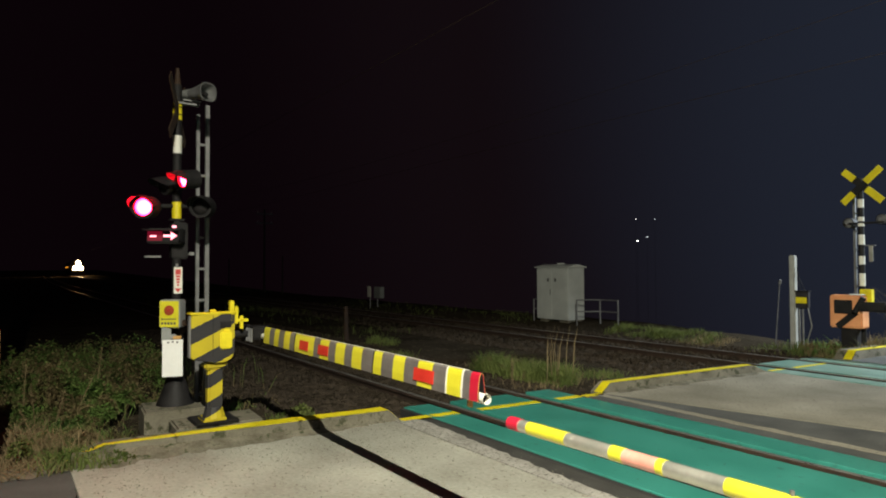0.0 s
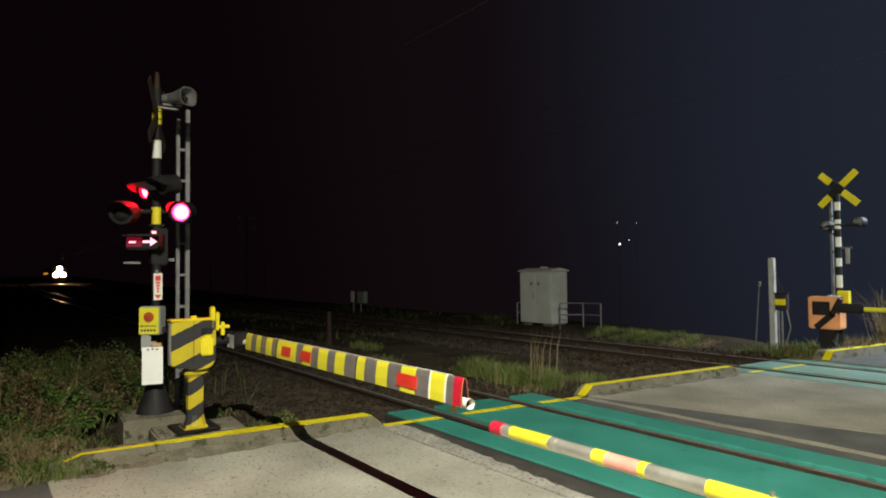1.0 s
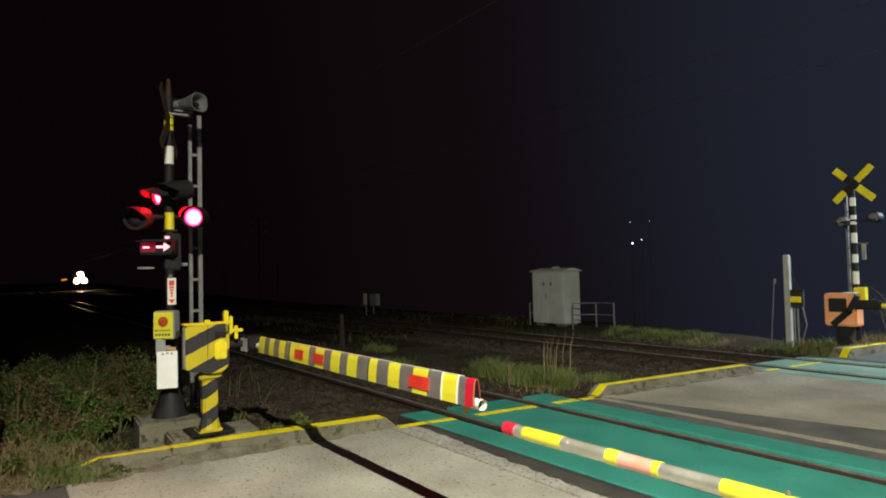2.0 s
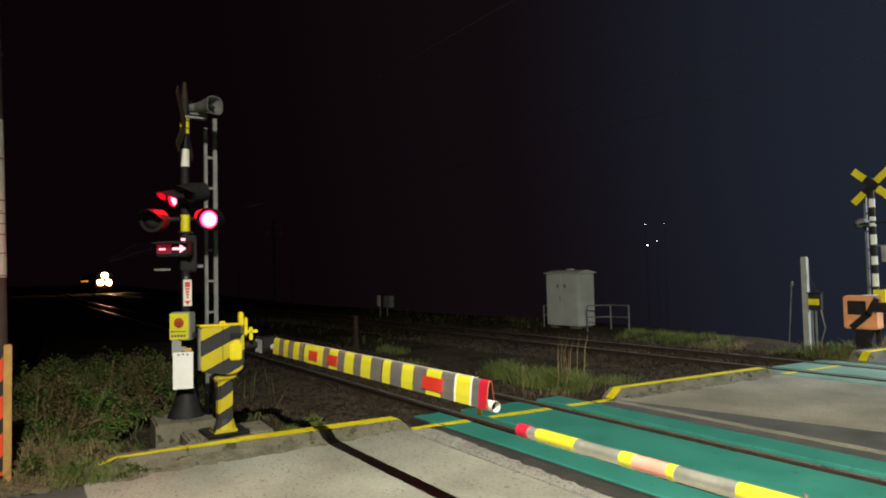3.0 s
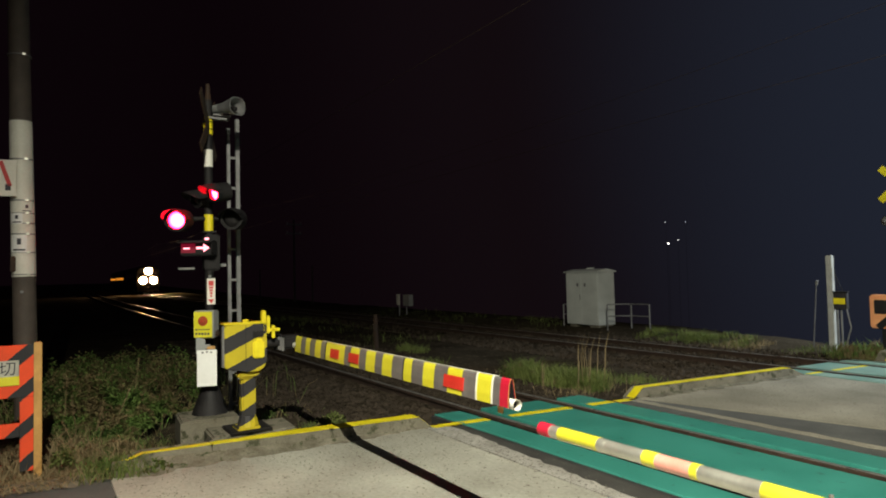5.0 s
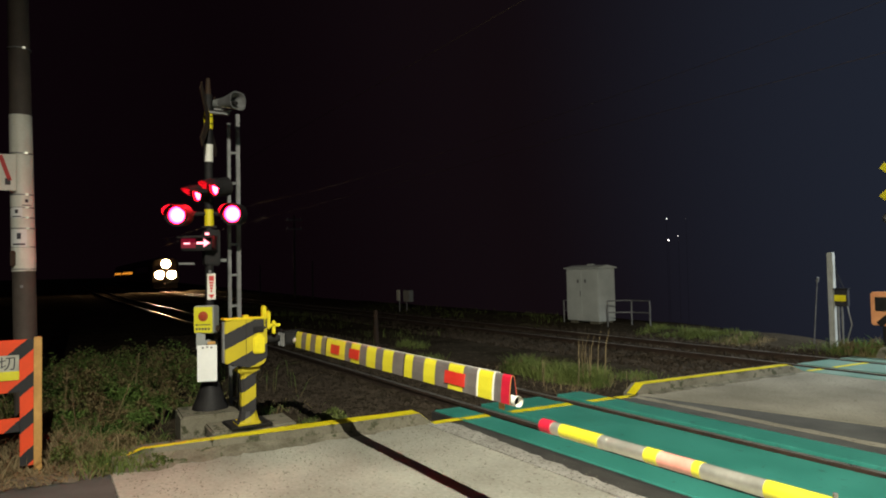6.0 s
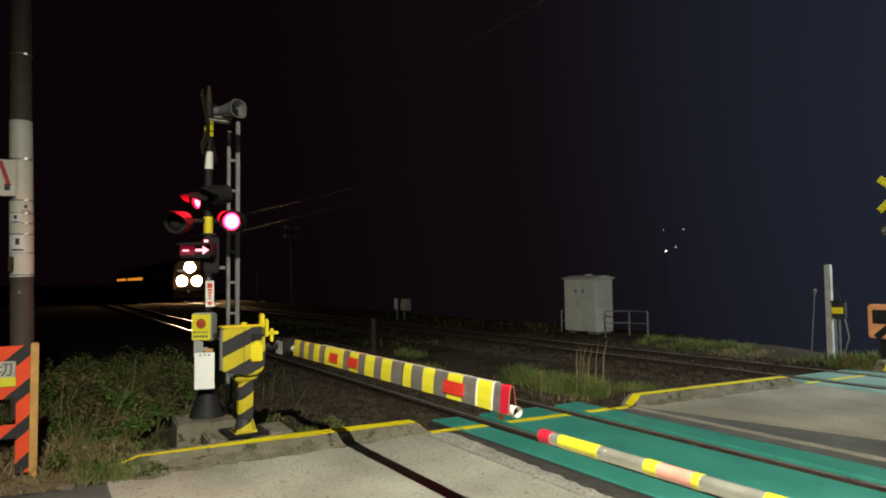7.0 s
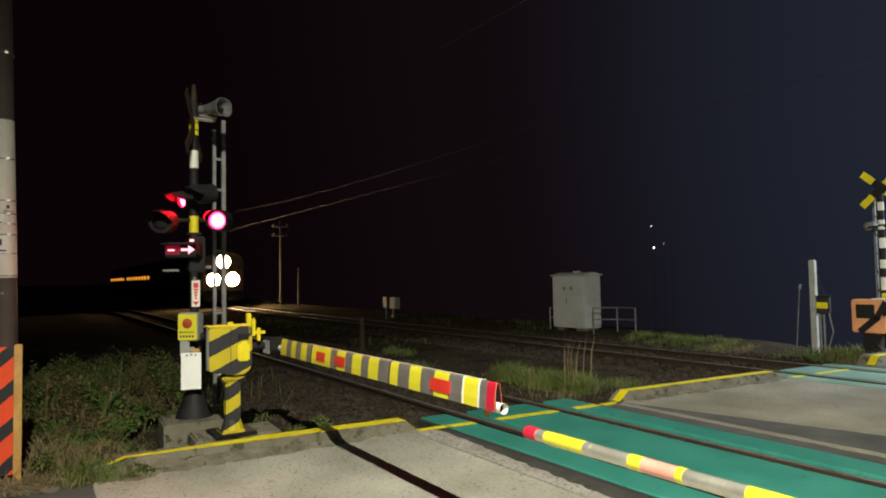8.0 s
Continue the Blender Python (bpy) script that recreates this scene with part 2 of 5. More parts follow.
def rod(bm, a, b, r0, r1=None, n=14, caps=True):
    a, b = Vector(a), Vector(b)
    d = b - a
    m = Matrix.Translation((a + b) / 2) @ d.to_track_quat("Z", "Y").to_matrix().to_4x4()
    return bmesh.ops.create_cone(bm, cap_ends=caps, segments=n, radius1=r0, radius2=r0 if r1 is None else r1, depth=d.length, matrix=m)["verts"]


def prism(bm, pts, z0, z1):
    """A flat slab with the outline pts (counter-clockwise) from z0 to z1."""
    lo = [bm.verts.new((x, y, z0)) for x, y in pts]
    hi = [bm.verts.new((x, y, z1)) for x, y in pts]
    bm.faces.new(hi)
    bm.faces.new(lo[::-1])
    for i in range(len(pts)):
        j = (i + 1) % len(pts)
        bm.faces.new((lo[i], lo[j], hi[j], hi[i]))


def sweep(bm, profile, path, axis=1):
    """The closed profile [(offset sideways, z)] carried along path [(x, y)]."""
    rings = []
    for i, (x, y) in enumerate(path):
        xa, ya = path[max(0, i - 1)]
        xb, yb = path[min(len(path) - 1, i + 1)]
        d = Vector((xb - xa, yb - ya)).normalized()
        rings.append([bm.verts.new((x - d.y * o, y + d.x * o, z)) for o, z in profile])
    n = len(profile)
    for r, s in zip(rings, rings[1:]):
        for k in range(n):
            bm.faces.new((r[k], r[(k + 1) % n], s[(k + 1) % n], s[k]))
    bm.faces.new(rings[0])
    bm.faces.new(rings[-1][::-1])


def meshed(name, bm, *mats, smooth=False):
    bmesh.ops.recalc_face_normals(bm, faces=bm.faces)
    me = bpy.data.meshes.new(name)
    bm.to_mesh(me)
    bm.free()
    for m in mats:
        me.materials.append(m)
    if smooth:
        for p in me.polygons:
            p.use_smooth = True
        me.set_sharp_from_angle(angle=radians(35))
    return me


def thing(name, label, category, bm=None, mats=(), kind="", group="", smooth=False):
    ob = new(name, meshed(name, bm, *mats, smooth=smooth) if bm else None)
    return tagged(ob, label, category, group, kind)


def part(name, bm, mat_, parent, label="", smooth=False):
    ob = new(name, meshed(name, bm, mat_, smooth=smooth))
    ob.parent = parent
    return tagged(ob, label)


def piece(name, make, mat_, parent, label="", smooth=False):
    """A part whose mesh make(bm) fills."""
    bm = bmesh.new()
    make(bm)
    return part(name, bm, mat_, parent, label, smooth)


def simple(name, make, mat_, label, category, kind="", group="", smooth=False):
    bm = bmesh.new()
    make(bm)
    return thing(name, label, category, bm, (mat_,), kind, group, smooth)


def kx(y):
    """The road's edge, which runs a little askew to the tracks."""
    return -6.40 + 0.089 * y


def bend(x):
    """How far the tracks swing away at x."""
    return 3.2 * (max(0.0, (-x - 50.0) / 110.0)) ** 1.6


NEAR, FAR = 5.03, 11.05
ROAD_R = 1.0

# ---- ground ----
def ground_height(x, y):
    t1, t2 = abs(y - NEAR - bend(x)), abs(y - FAR - bend(x))
    z = -0.05 + 0.05 * noise.noise((x * 0.5, y * 0.5, 3.0)) + 0.02 * noise.noise((x * 2.3, y * 2.3, 1.0))
    if min(t1, t2) < 1.7:
        z = -0.112 + 0.012 * noise.noise((x * 3, y * 3, 0))
    elif min(t1, t2) < 2.3:
        z = -0.112 + (z + 0.112) * (min(t1, t2) - 1.7) / 0.6
    if y > 12.9 and x < -7.7:
        z += 0.10 * min(1.0, (y - 12.9) / 0.7) * min(1.0, (-7.7 - x) / 1.0)
    # invented drop behind the bank, so the sky's veil colour shows there
    edge = 13.75 + 0.75 * min(1.0, max(0.0, (-10.6 - x) / 1.0)) + bend(x)
    if y > edge:
        z -= 0.14 * (y - edge) * min(1.0, (y - edge) / 3.0)
    if kx(y) - 0.25 < x < ROAD_R + 0.3 and y < 31:
        z = -0.16
    elif kx(y) - 0.6 < x <= kx(y) - 0.25:
        z = min(z, -0.05)
    return z


def steps(a, b, n):
    return [a + (b - a) * i / n for i in range(n + 1)]


def build_ground():
    xs = [-900, -500, -300, -200] + steps(-160, -40, 24)[:-1] + steps(-40, -16, 48)[:-1] + steps(-16, 6, 100) + [9, 14, 25, 50, 120, 300, 900]
    ys = [-900, -300, -100, -40, -15, -8] + steps(-5, 20, 110) + [24, 30, 40, 60, 100, 200, 400, 900]
    verts = [(x, y, ground_height(x, y)) for y in ys for x in xs]
    w = len(xs)
    faces = [(j * w + i, j * w + i + 1, (j + 1) * w + i + 1, (j + 1) * w + i) for j in range(len(ys) - 1) for i in range(w - 1)]
    me = bpy.data.meshes.new("ground")
    me.from_pydata(verts, [], faces)
    me.materials.append(m_ground)
    for p in me.polygons:
        p.use_smooth = True
    tagged(new("ground", me), "dark bare earth and ballast beside the tracks", "ground", kind="structure")


build_ground()


# ---- road over the crossing ----
def slab(name, y0, y1, mat_, label, left=0.0, z=0.0, skew=0.0, category="road"):
    """A slab across the road from y0 to y1; left: how far it reaches past the yellow edge; skew: how its far edge turns."""
    bm = bmesh.new()
    prism(bm, [(kx(y0) - left, y0), (ROAD_R, y0), (ROAD_R, y1 + skew), (kx(y1) - left, y1)], -0.15, z)
    bmesh.ops.bevel(bm, geom=[e for e in bm.edges if e.verts[0].co.z > z - 0.01 and e.verts[1].co.z > z - 0.01], offset=0.006, segments=1, affect="EDGES")
    return thing(name, label, category, bm, (mat_,), "structure")


def ragged_strip(name, y0, y1, mat_, label, rough0, rough1, z, skew=0.0):
    """A strip of surfacing with broken edges."""
    bm = bmesh.new()
    n = 70
    a = [(kx(y0) + (ROAD_R - kx(y0)) * i / n, y0 + rough0 * (noise.noise((i * 0.9, y0, 0)) + 0.5 * noise.noise((i * 2.7, y0, 5)))) for i in range(n + 1)]
    b = [(kx(y1) + (ROAD_R - kx(y1)) * i / n, y1 + skew * (kx(y1) + (ROAD_R - kx(y1)) * i / n + 6.0) + rough1 * (noise.noise((i * 0.8, y1, 2)) + 0.5 * noise.noise((i * 2.9, y1, 7)))) for i in range(n + 1)]
    lo = [bm.verts.new((x, y, z)) for x, y in a]
    hi = [bm.verts.new((x, y, z)) for x, y in b]
    for i in range(n):
        bm.faces.new((lo[i], lo[i + 1], hi[i + 1], hi[i]))
    geo = bmesh.ops.extrude_face_region(bm, geom=bm.faces[:])["geom"]
    bmesh.ops.translate(bm, vec=(0, 0, -0.14 - z), verts=[v for v in geo if isinstance(v, bmesh.types.BMVert)])
    return thing(name, label, "road", bm, (mat_,), "structure")


slab("road_slab_approach", 0.50, 3.515, m_concrete, "pale worn concrete road slab before the tracks")
ragged_strip("road_asphalt_approach", -14.0, 0.49, m_asphalt, "dark worn asphalt of the approach road", 0, 0.03, -0.006)
ragged_strip("road_concrete_edge", 3.53, 3.80, m_concrete_b, "broken concrete strip beside the crossing panels", 0.0, 0.05, 0.003, -0.055)
ragged_strip("road_asphalt_edge", 3.64, 3.905, m_asphalt_dark, "dark asphalt joint beside the crossing panels", 0, 0, -0.012)


def crossing(centre, name, paint):
    for a, b in ((-1.06, -0.72), (-0.43, 0.43), (0.72, 1.10)):
        slab(name, centre + a, centre + b, paint, "green painted crossing panel between the rails", left=0.58, z=0.0)
    for a, b in ((-1.115, -1.065), (1.105, 1.155)):
        slab("flangeway", centre + a, centre + b, m_rubber, "black rubber edge of the crossing panels", left=0.56, z=-0.012)
    for s in (-1, 1):
        slab("flangeway", centre + s * 0.576 - 0.136, centre + s * 0.576 + 0.136, m_rubber, "dark rubber flangeway beside the rail", left=0.56, z=-0.05)


crossing(NEAR, "crossing_panel", m_green)
crossing(FAR, "crossing_panel", m_green_worn_sheen)
ragged_strip("road_asphalt_between", 6.175, 6.55, m_asphalt, "grey asphalt strip between the tracks", 0, 0.02, -0.008)
ragged_strip("road_concrete_seam", 6.38, 6.49, m_concrete_tan, "pale broken concrete edge in the asphalt", 0.02, 0.02, -0.003)
bm = bmesh.new()
prism(bm, [(kx(6.48), 6.48), (ROAD_R, 6.48), (ROAD_R, 8.25), (kx(6.5), 6.51)], -0.15, -0.006)
thing("road_asphalt_wedge", "grey asphalt wedge between the tracks", "road", bm, (m_asphalt,), "structure")
bm = bmesh.new()
prism(bm, [(kx(6.52), 6.52), (ROAD_R, 8.26), (ROAD_R, 9.92), (kx(9.92), 9.92)], -0.15, 0.0)
thing("road_slab_between", "worn tan concrete road slab between the two tracks", "road", bm, (m_concrete_tan,), "structure")
slab("road_slab_far", 12.2, 30.0, m_asphalt, "grey road beyond the far track")


def line(name, y0, y1, width=0.12, z=0.004, wob=0.012):
    bm = bmesh.new()
    ys = steps(y0, y1, 40)
    a = [bm.verts.new((kx(y) - width / 2 + wob * noise.noise((y * 4, 1, 0)), y, z)) for y in ys]
    b = [bm.verts.new((kx(y) + width / 2 + wob * noise.noise((y * 4, 9, 0)), y, z)) for y in ys]
    for i in range(40):
        bm.faces.new((a[i], b[i], b[i + 1], a[i + 1]))
    geo = bmesh.ops.extrude_face_region(bm, geom=bm.faces[:])["geom"]
    bmesh.ops.translate(bm, vec=(0, 0, -0.003), verts=[v for v in geo if isinstance(v, bmesh.types.BMVert)])
    return thing(name, "yellow painted edge line across the crossing", "road marking", bm, (m_yellow,), "structure")


for a, b in ((3.985, 4.305), (4.605, 5.455), (5.755, 6.12)):
    line("edge_line", a, b)
    if b < 6:
        line("edge_line", a + 6.02, b + 6.02, 0.08)
line("edge_line", 3.60, 3.955)
line("edge_line", 6.19, 6.49, z=-0.003)


def painted(y):
    """Width of the yellow paint on the kerb, narrow where the kerb sinks into the verge."""
    if y > 6.0:
        return 0.14
    return 0.075 + 0.11 * min(1.0, max(0.0, (y - 0.9) / 1.2))


def fine(pts):
    """More points along a line of (y, z)."""
    return [(a[0] + (b[0] - a[0]) * k / 8, a[1] + (b[1] - a[1]) * k / 8) for a, b in zip(pts, pts[1:]) for k in range(8)] + [pts[-1]]


def kerb(name, y0, y1, slope0, slope1, h=0.12, w=0.20, joints=()):
    """A kerb along the road's edge, its ends sloped down, with yellow paint on its top."""
    base = thing(name, "low concrete kerb with a yellow painted top", "kerb", kind="structure")
    cuts = [y0, *joints, y1]
    for k, (a, b) in enumerate(zip(cuts, cuts[1:])):
        prof = [(a + (0.004 if k else 0), -0.12), (a + (0.004 if k else 0), 0.0 if k == 0 and slope0 else h)]
        if k == 0 and slope0:
            prof.append((a + slope0, h))
        if k == len(cuts) - 2 and slope1:
            prof += [(b - slope1, h), (b, 0.0), (b, -0.12)]
        else:
            prof += [(b - 0.004, h), (b - 0.004, -0.12)]
        bm = bmesh.new()
        left = [bm.verts.new((kx(y) - w, y, z)) for y, z in prof]
        right = [bm.verts.new((kx(y) + (0.0 if z > 0 else 0.015), y, z)) for y, z in prof]
        bm.faces.new(left)
        bm.faces.new(right[::-1])
        for i in range(len(prof)):
            j = (i + 1) % len(prof)
            bm.faces.new((left[i], right[i], right[j], left[j]))
        bmesh.ops.bevel(bm, geom=[e for e in bm.edges if all(v.co.z > h - 0.01 for v in e.verts)], offset=0.012, segments=2, affect="EDGES")
        part("kerb_stone", bm, m_concrete_old, base)
        top = [p for p in prof if p[1] >= 0.0]
        bm = bmesh.new()
        l2 = [bm.verts.new((kx(y) - painted(y) + 0.012 * noise.noise((y * 7, 0, 0)), y, z + 0.004)) for y, z in fine(top)]
        r2 = [bm.verts.new((kx(y) - 0.006 - 0.02 * abs(noise.noise((y * 9, 3, 0))), y, z + 0.004)) for y, z in fine(top)]
        for i in range(len(l2) - 1):
            bm.faces.new((l2[i], r2[i], r2[i + 1], l2[i + 1]))
        geo = bmesh.ops.extrude_face_region(bm, geom=bm.faces[:])["geom"]
        bmesh.ops.translate(bm, vec=(0, 0, -0.003), verts=[v for v in geo if isinstance(v, bmesh.types.BMVert)])
        part("yellow_paint", bm, m_yellow, base, "yellow paint on the kerb")
    return base


kerb("kerb", 0.42, 3.60, 0.35, 0.14, joints=(1.35, 2.50))
kerb("kerb", 6.50, 9.90, 0.15, 0.30, joints=(8.0,))
kerb("kerb", 12.30, 18.0, 0.15, 0, h=0.15, w=0.3, joints=(14.2,))


# ---- tracks ----
RAIL = [(-0.06, -0.15), (0.06, -0.15), (0.06, -0.138), (0.012, -0.12), (0.012, -0.045), (0.032, -0.035), (0.033, -0.005), (0.026, 0.0),
        (-0.026, 0.0), (-0.033, -0.005), (-0.032, -0.035), (-0.012, -0.045), (-0.012, -0.12), (-0.06, -0.138)]


def track(centre, name):
    base = thing(name, "railway track with rusty steel rails on weathered sleepers in ballast", "railway track", kind="structure")
    xs = [-190 + 5 * i for i in range(29)] + [-45 + 3 * i for i in range(27)]
    for s in (-1, 1):
        bm = bmesh.new()
        sweep(bm, RAIL, [(x, centre + bend(x) + s * 0.565) for x in xs])
        part("rail", bm, m_rail_side, base)
        bm = bmesh.new()
        sweep(bm, [(-0.027, 0.0005), (0.027, 0.0005), (0.025, 0.003), (-0.025, 0.003)], [(x, centre + bend(x) + s * 0.565) for x in xs])
        part("rail_head", bm, m_rail_top, base, "polished running surface of the rail")
    bm = bmesh.new()
    box(bm, -0.11, -1.0, -0.24, 0.11, 1.0, -0.118, 0.015)
    me = meshed("sleeper", bm, m_sleeper)
    x = -7.2
    while x > -75:
        ob = new("sleeper", me)
        ob.parent = base
        ob.location = (x, centre + bend(x), random.uniform(-0.012, 0.004))
        ob.rotation_euler = (0, 0, random.uniform(-0.02, 0.02))
        x -= 0.62
    return base


track(NEAR, "track_near")
track(FAR, "track_far")


# ---- the near barrier machine and its booms ----
def barrier_machine():
    base = thing("barrier_machine", "yellow and black striped crossing barrier machine on a concrete footing", "barrier machine")

    def body(bm):
        prof = [(1.50, 0.80), (1.54, 0.775), (1.66, 0.765), (1.72, 0.735), (1.83, 0.74), (1.885, 0.775), (1.91, 0.84), (1.91, 1.19), (1.895, 1.205), (1.70, 1.218), (1.515, 1.205), (1.50, 1.19)]
        a = [bm.verts.new((-6.53, y, z)) for y, z in prof]
        b = [bm.verts.new((-6.40, y, z)) for y, z in prof]
        bm.faces.new(a)
        bm.faces.new(b[::-1])
        for i in range(len(prof)):
            j = (i + 1) % len(prof)
            bm.faces.new((a[i], b[i], b[j], a[j]))
        bmesh.ops.bevel(bm, geom=bm.edges[:], offset=0.008, segments=2, affect="EDGES")

    piece("body", body, m_hazard, base)
    piece("door_seam", lambda bm: box(bm, -6.401, 1.70, 0.80, -6.396, 1.704, 1.20), m_black, base)
    piece("lid", lambda bm: box(bm, -6.54, 1.49, 1.207, -6.39, 1.92, 1.225, 0.006), m_yellow, base, "yellow lid")
    piece("lifting_eye", lambda bm: box(bm, -6.5, 1.68, 1.225, -6.43, 1.75, 1.25, 0.012), m_yellow, base)
    piece("latch", lambda bm: (box(bm, -6.40, 1.765, 0.87, -6.375, 1.88, 1.04, 0.012), box(bm, -6.40, 1.80, 1.03, -6.38, 1.86, 1.06, 0.006)), m_yellow, base, "raised yellow latch plate")
    piece("name_plate", lambda bm: box(bm, -6.40, 1.77, 1.075, -6.388, 1.875, 1.135, 0.004), m_black, base, "small dark plate")
    piece("left_flange", lambda bm: box(bm, -6.47, 1.482, 0.80, -6.41, 1.50, 1.20, 0.004), m_grey, base, "grey metal side flange")
    piece("neck", lambda bm: box(bm, -6.62, 1.64, 0.67, -6.45, 1.86, 0.745, 0.02), m_hazard_col, base)
    piece("column", lambda bm: box(bm, -6.60, 1.68, 0.26, -6.48, 1.82, 0.69, 0.018), m_hazard_col, base)
    piece("foot", lambda bm: (box(bm, -6.66, 1.63, 0.17, -6.44, 1.85, 0.20, 0.006), rod(bm, (-6.54, 1.75, 0.195), (-6.54, 1.75, 0.30), 0.11, 0.08, 12)), m_hazard_col, base)
    piece("foot_plate", lambda bm: box(bm, -6.82, 1.56, 0.14, -6.43, 1.97, 0.172, 0.01), m_black, base, "dark steel foot plate")
    piece("side_housing", lambda bm: box(bm, -6.75, 1.56, 0.80, -6.56, 1.80, 1.10, 0.02), m_black, base, "black gear housing")
    piece("fin", lambda bm: (box(bm, -6.47, 1.865, 1.12, -6.40, 1.905, 1.335, 0.01), box(bm, -6.47, 1.915, 1.10, -6.40, 1.945, 1.28, 0.01), box(bm, -6.46, 1.88, 1.12, -6.42, 2.05, 1.15, 0.006), box(bm, -6.46, 1.97, 1.05, -6.42, 2.0, 1.18, 0.006)), m_yellow, base, "upright yellow stop arms")
    piece("shaft", lambda bm: rod(bm, (-6.55, 1.62, 0.99), (-6.55, 2.27, 0.99), 0.045), m_black, base)
    piece("hub", lambda bm: (box(bm, -6.66, 2.09, 0.93, -6.44, 2.30, 1.06, 0.02), rod(bm, (-6.62, 2.06, 0.99), (-6.62, 2.12, 0.99), 0.085)), m_black, base, "black boom hub")
    piece("clamp", lambda bm: [rod(bm, (-6.60 + 0.07 * i, 2.07, 0.92), (-6.60 + 0.07 * i, 2.07, 1.05), 0.012, None, 8) for i in range(4)], m_grey, base, "galvanised clamp bolts")
    return base


machine = barrier_machine()

# boom zones: start x, colour, from the hub to the tip
ZONES = ((-6.31, "y"), (-6.148, "g"), (-6.022, "y"), (-5.90, "g"), (-5.767, "y"), (-5.624, "g"), (-5.50, "y"), (-5.084, "g"), (-4.96, "y"), (-4.79, "g"), (-4.663, "y"), (-4.50, "g"), (-4.377, "y"), (-4.22, "g"),
         (-4.04, "y"), (-3.926, "g"), (-3.771, "y"), (-3.625, "g"), (-3.466, "y"), (-3.299, "g"), (-3.154, "w"), (-2.986, "g"), (-2.917, "r"), (-2.835, "end"))
RED_PATCH = ((-5.382, -5.193), (-4.985, -4.79), (-3.50, -3.274))
SECTIONS = (-5.50, -4.04)


def sleeve_profile(grow=0.0):
    """The fold of stiff sheet over the pole: (y, z), open at the bottom."""
    g = grow
    return [(2.165 - g, 0.912), (2.166 - g, 0.96), (2.175 - g, 1.035), (2.182 - g, 1.060 + g), (2.192, 1.068 + g), (2.202 + g, 1.060 + g), (2.208 + g, 1.02), (2.216 + g, 0.955)]


def sleeve(bm, x0, x1, grow=0.0, cut=None, thick=0.003):
    prof = sleeve_profile(grow)
    if cut:
        prof = [(2.1657 - grow, cut[0]), (2.1685 - grow, (cut[0] + cut[1]) / 2 + 0.0), (2.1745 - grow, cut[1])] if cut[0] > 0 else prof
    a = [bm.verts.new((x0, y, z)) for y, z in prof]
    b = [bm.verts.new((x1, y, z)) for y, z in prof]
    for i in range(len(prof) - 1):
        bm.faces.new((a[i], b[i], b[i + 1], a[i + 1]))
    bmesh.ops.recalc_face_normals(bm, faces=bm.faces)
    bmesh.ops.solidify(bm, geom=bm.faces[:], thickness=thick)


def left_boom():
    base = thing("barrier_boom", "lowered barrier boom in a yellow and grey striped sleeve", "barrier boom")
    piece("pole", lambda bm: rod(bm, (-6.60, 2.212, 0.965), (-2.815, 2.212, 0.926), 0.030, 0.030, 20, False), m_white, base, "white tubular boom pole", True)
    # solid black rod in the tube, in place of shade in its hollow
    piece("pole_dark_fill", lambda bm: rod(bm, (-6.58, 2.212, 0.964), (-2.86, 2.212, 0.927), 0.028, 0.028, 16), m_black, base, "black fill standing in for the pole's shaded hollow")
    kinds = {"y": m_yellow_clean, "g": m_grey_sheet, "w": m_yellow_clean, "r": m_crimson}
    for (x0, k), (x1, _) in zip(ZONES, ZONES[1:]):
        gap = 0.006 if x1 in SECTIONS else 0.0
        piece("stripe", lambda bm: sleeve(bm, x0, x1 - gap), kinds[k], base)
        if k == "w":
            for e in (x0, x1 - 0.012):
                piece("stripe_edging", lambda bm: sleeve(bm, e, e + 0.014, 0.002), m_white, base, "white edging tape")
    for x0, x1 in RED_PATCH:
        piece("red_patch", lambda bm: sleeve(bm, x0, x1, 0.003, (0.945, 1.022)), m_red_sheet, base, "red reflective patch")
    for x in SECTIONS:
        piece("joint_band", lambda bm: sleeve(bm, x - 0.012, x - 0.001, 0.002), m_black, base, "dark joint between sleeve lengths")
    # specular highlight of the fold, laid on as a thin white strip
    piece("top_highlight", lambda bm: box(bm, -5.6, 2.188, 1.0695, -2.95, 2.196, 1.0715), m_white, base, "white strip painted as the highlight on the top fold")
    # black sheet added inside to darken the open end
    piece("inner_dark_sheet", lambda bm: sleeve(bm, -3.05, -2.836, -0.0045), m_black, base, "black sheet added to darken the inside of the sleeve")
    piece("tip_edge", lambda bm: sleeve(bm, -2.8385, -2.835, 0.001), m_wood, base, "frayed edge of the sleeve")
    piece("pull_tab", lambda bm: box(bm, -2.99, 2.205, 0.86, -2.94, 2.21, 0.93), m_wood, base, "hanging strap")
    return base


left_boom()


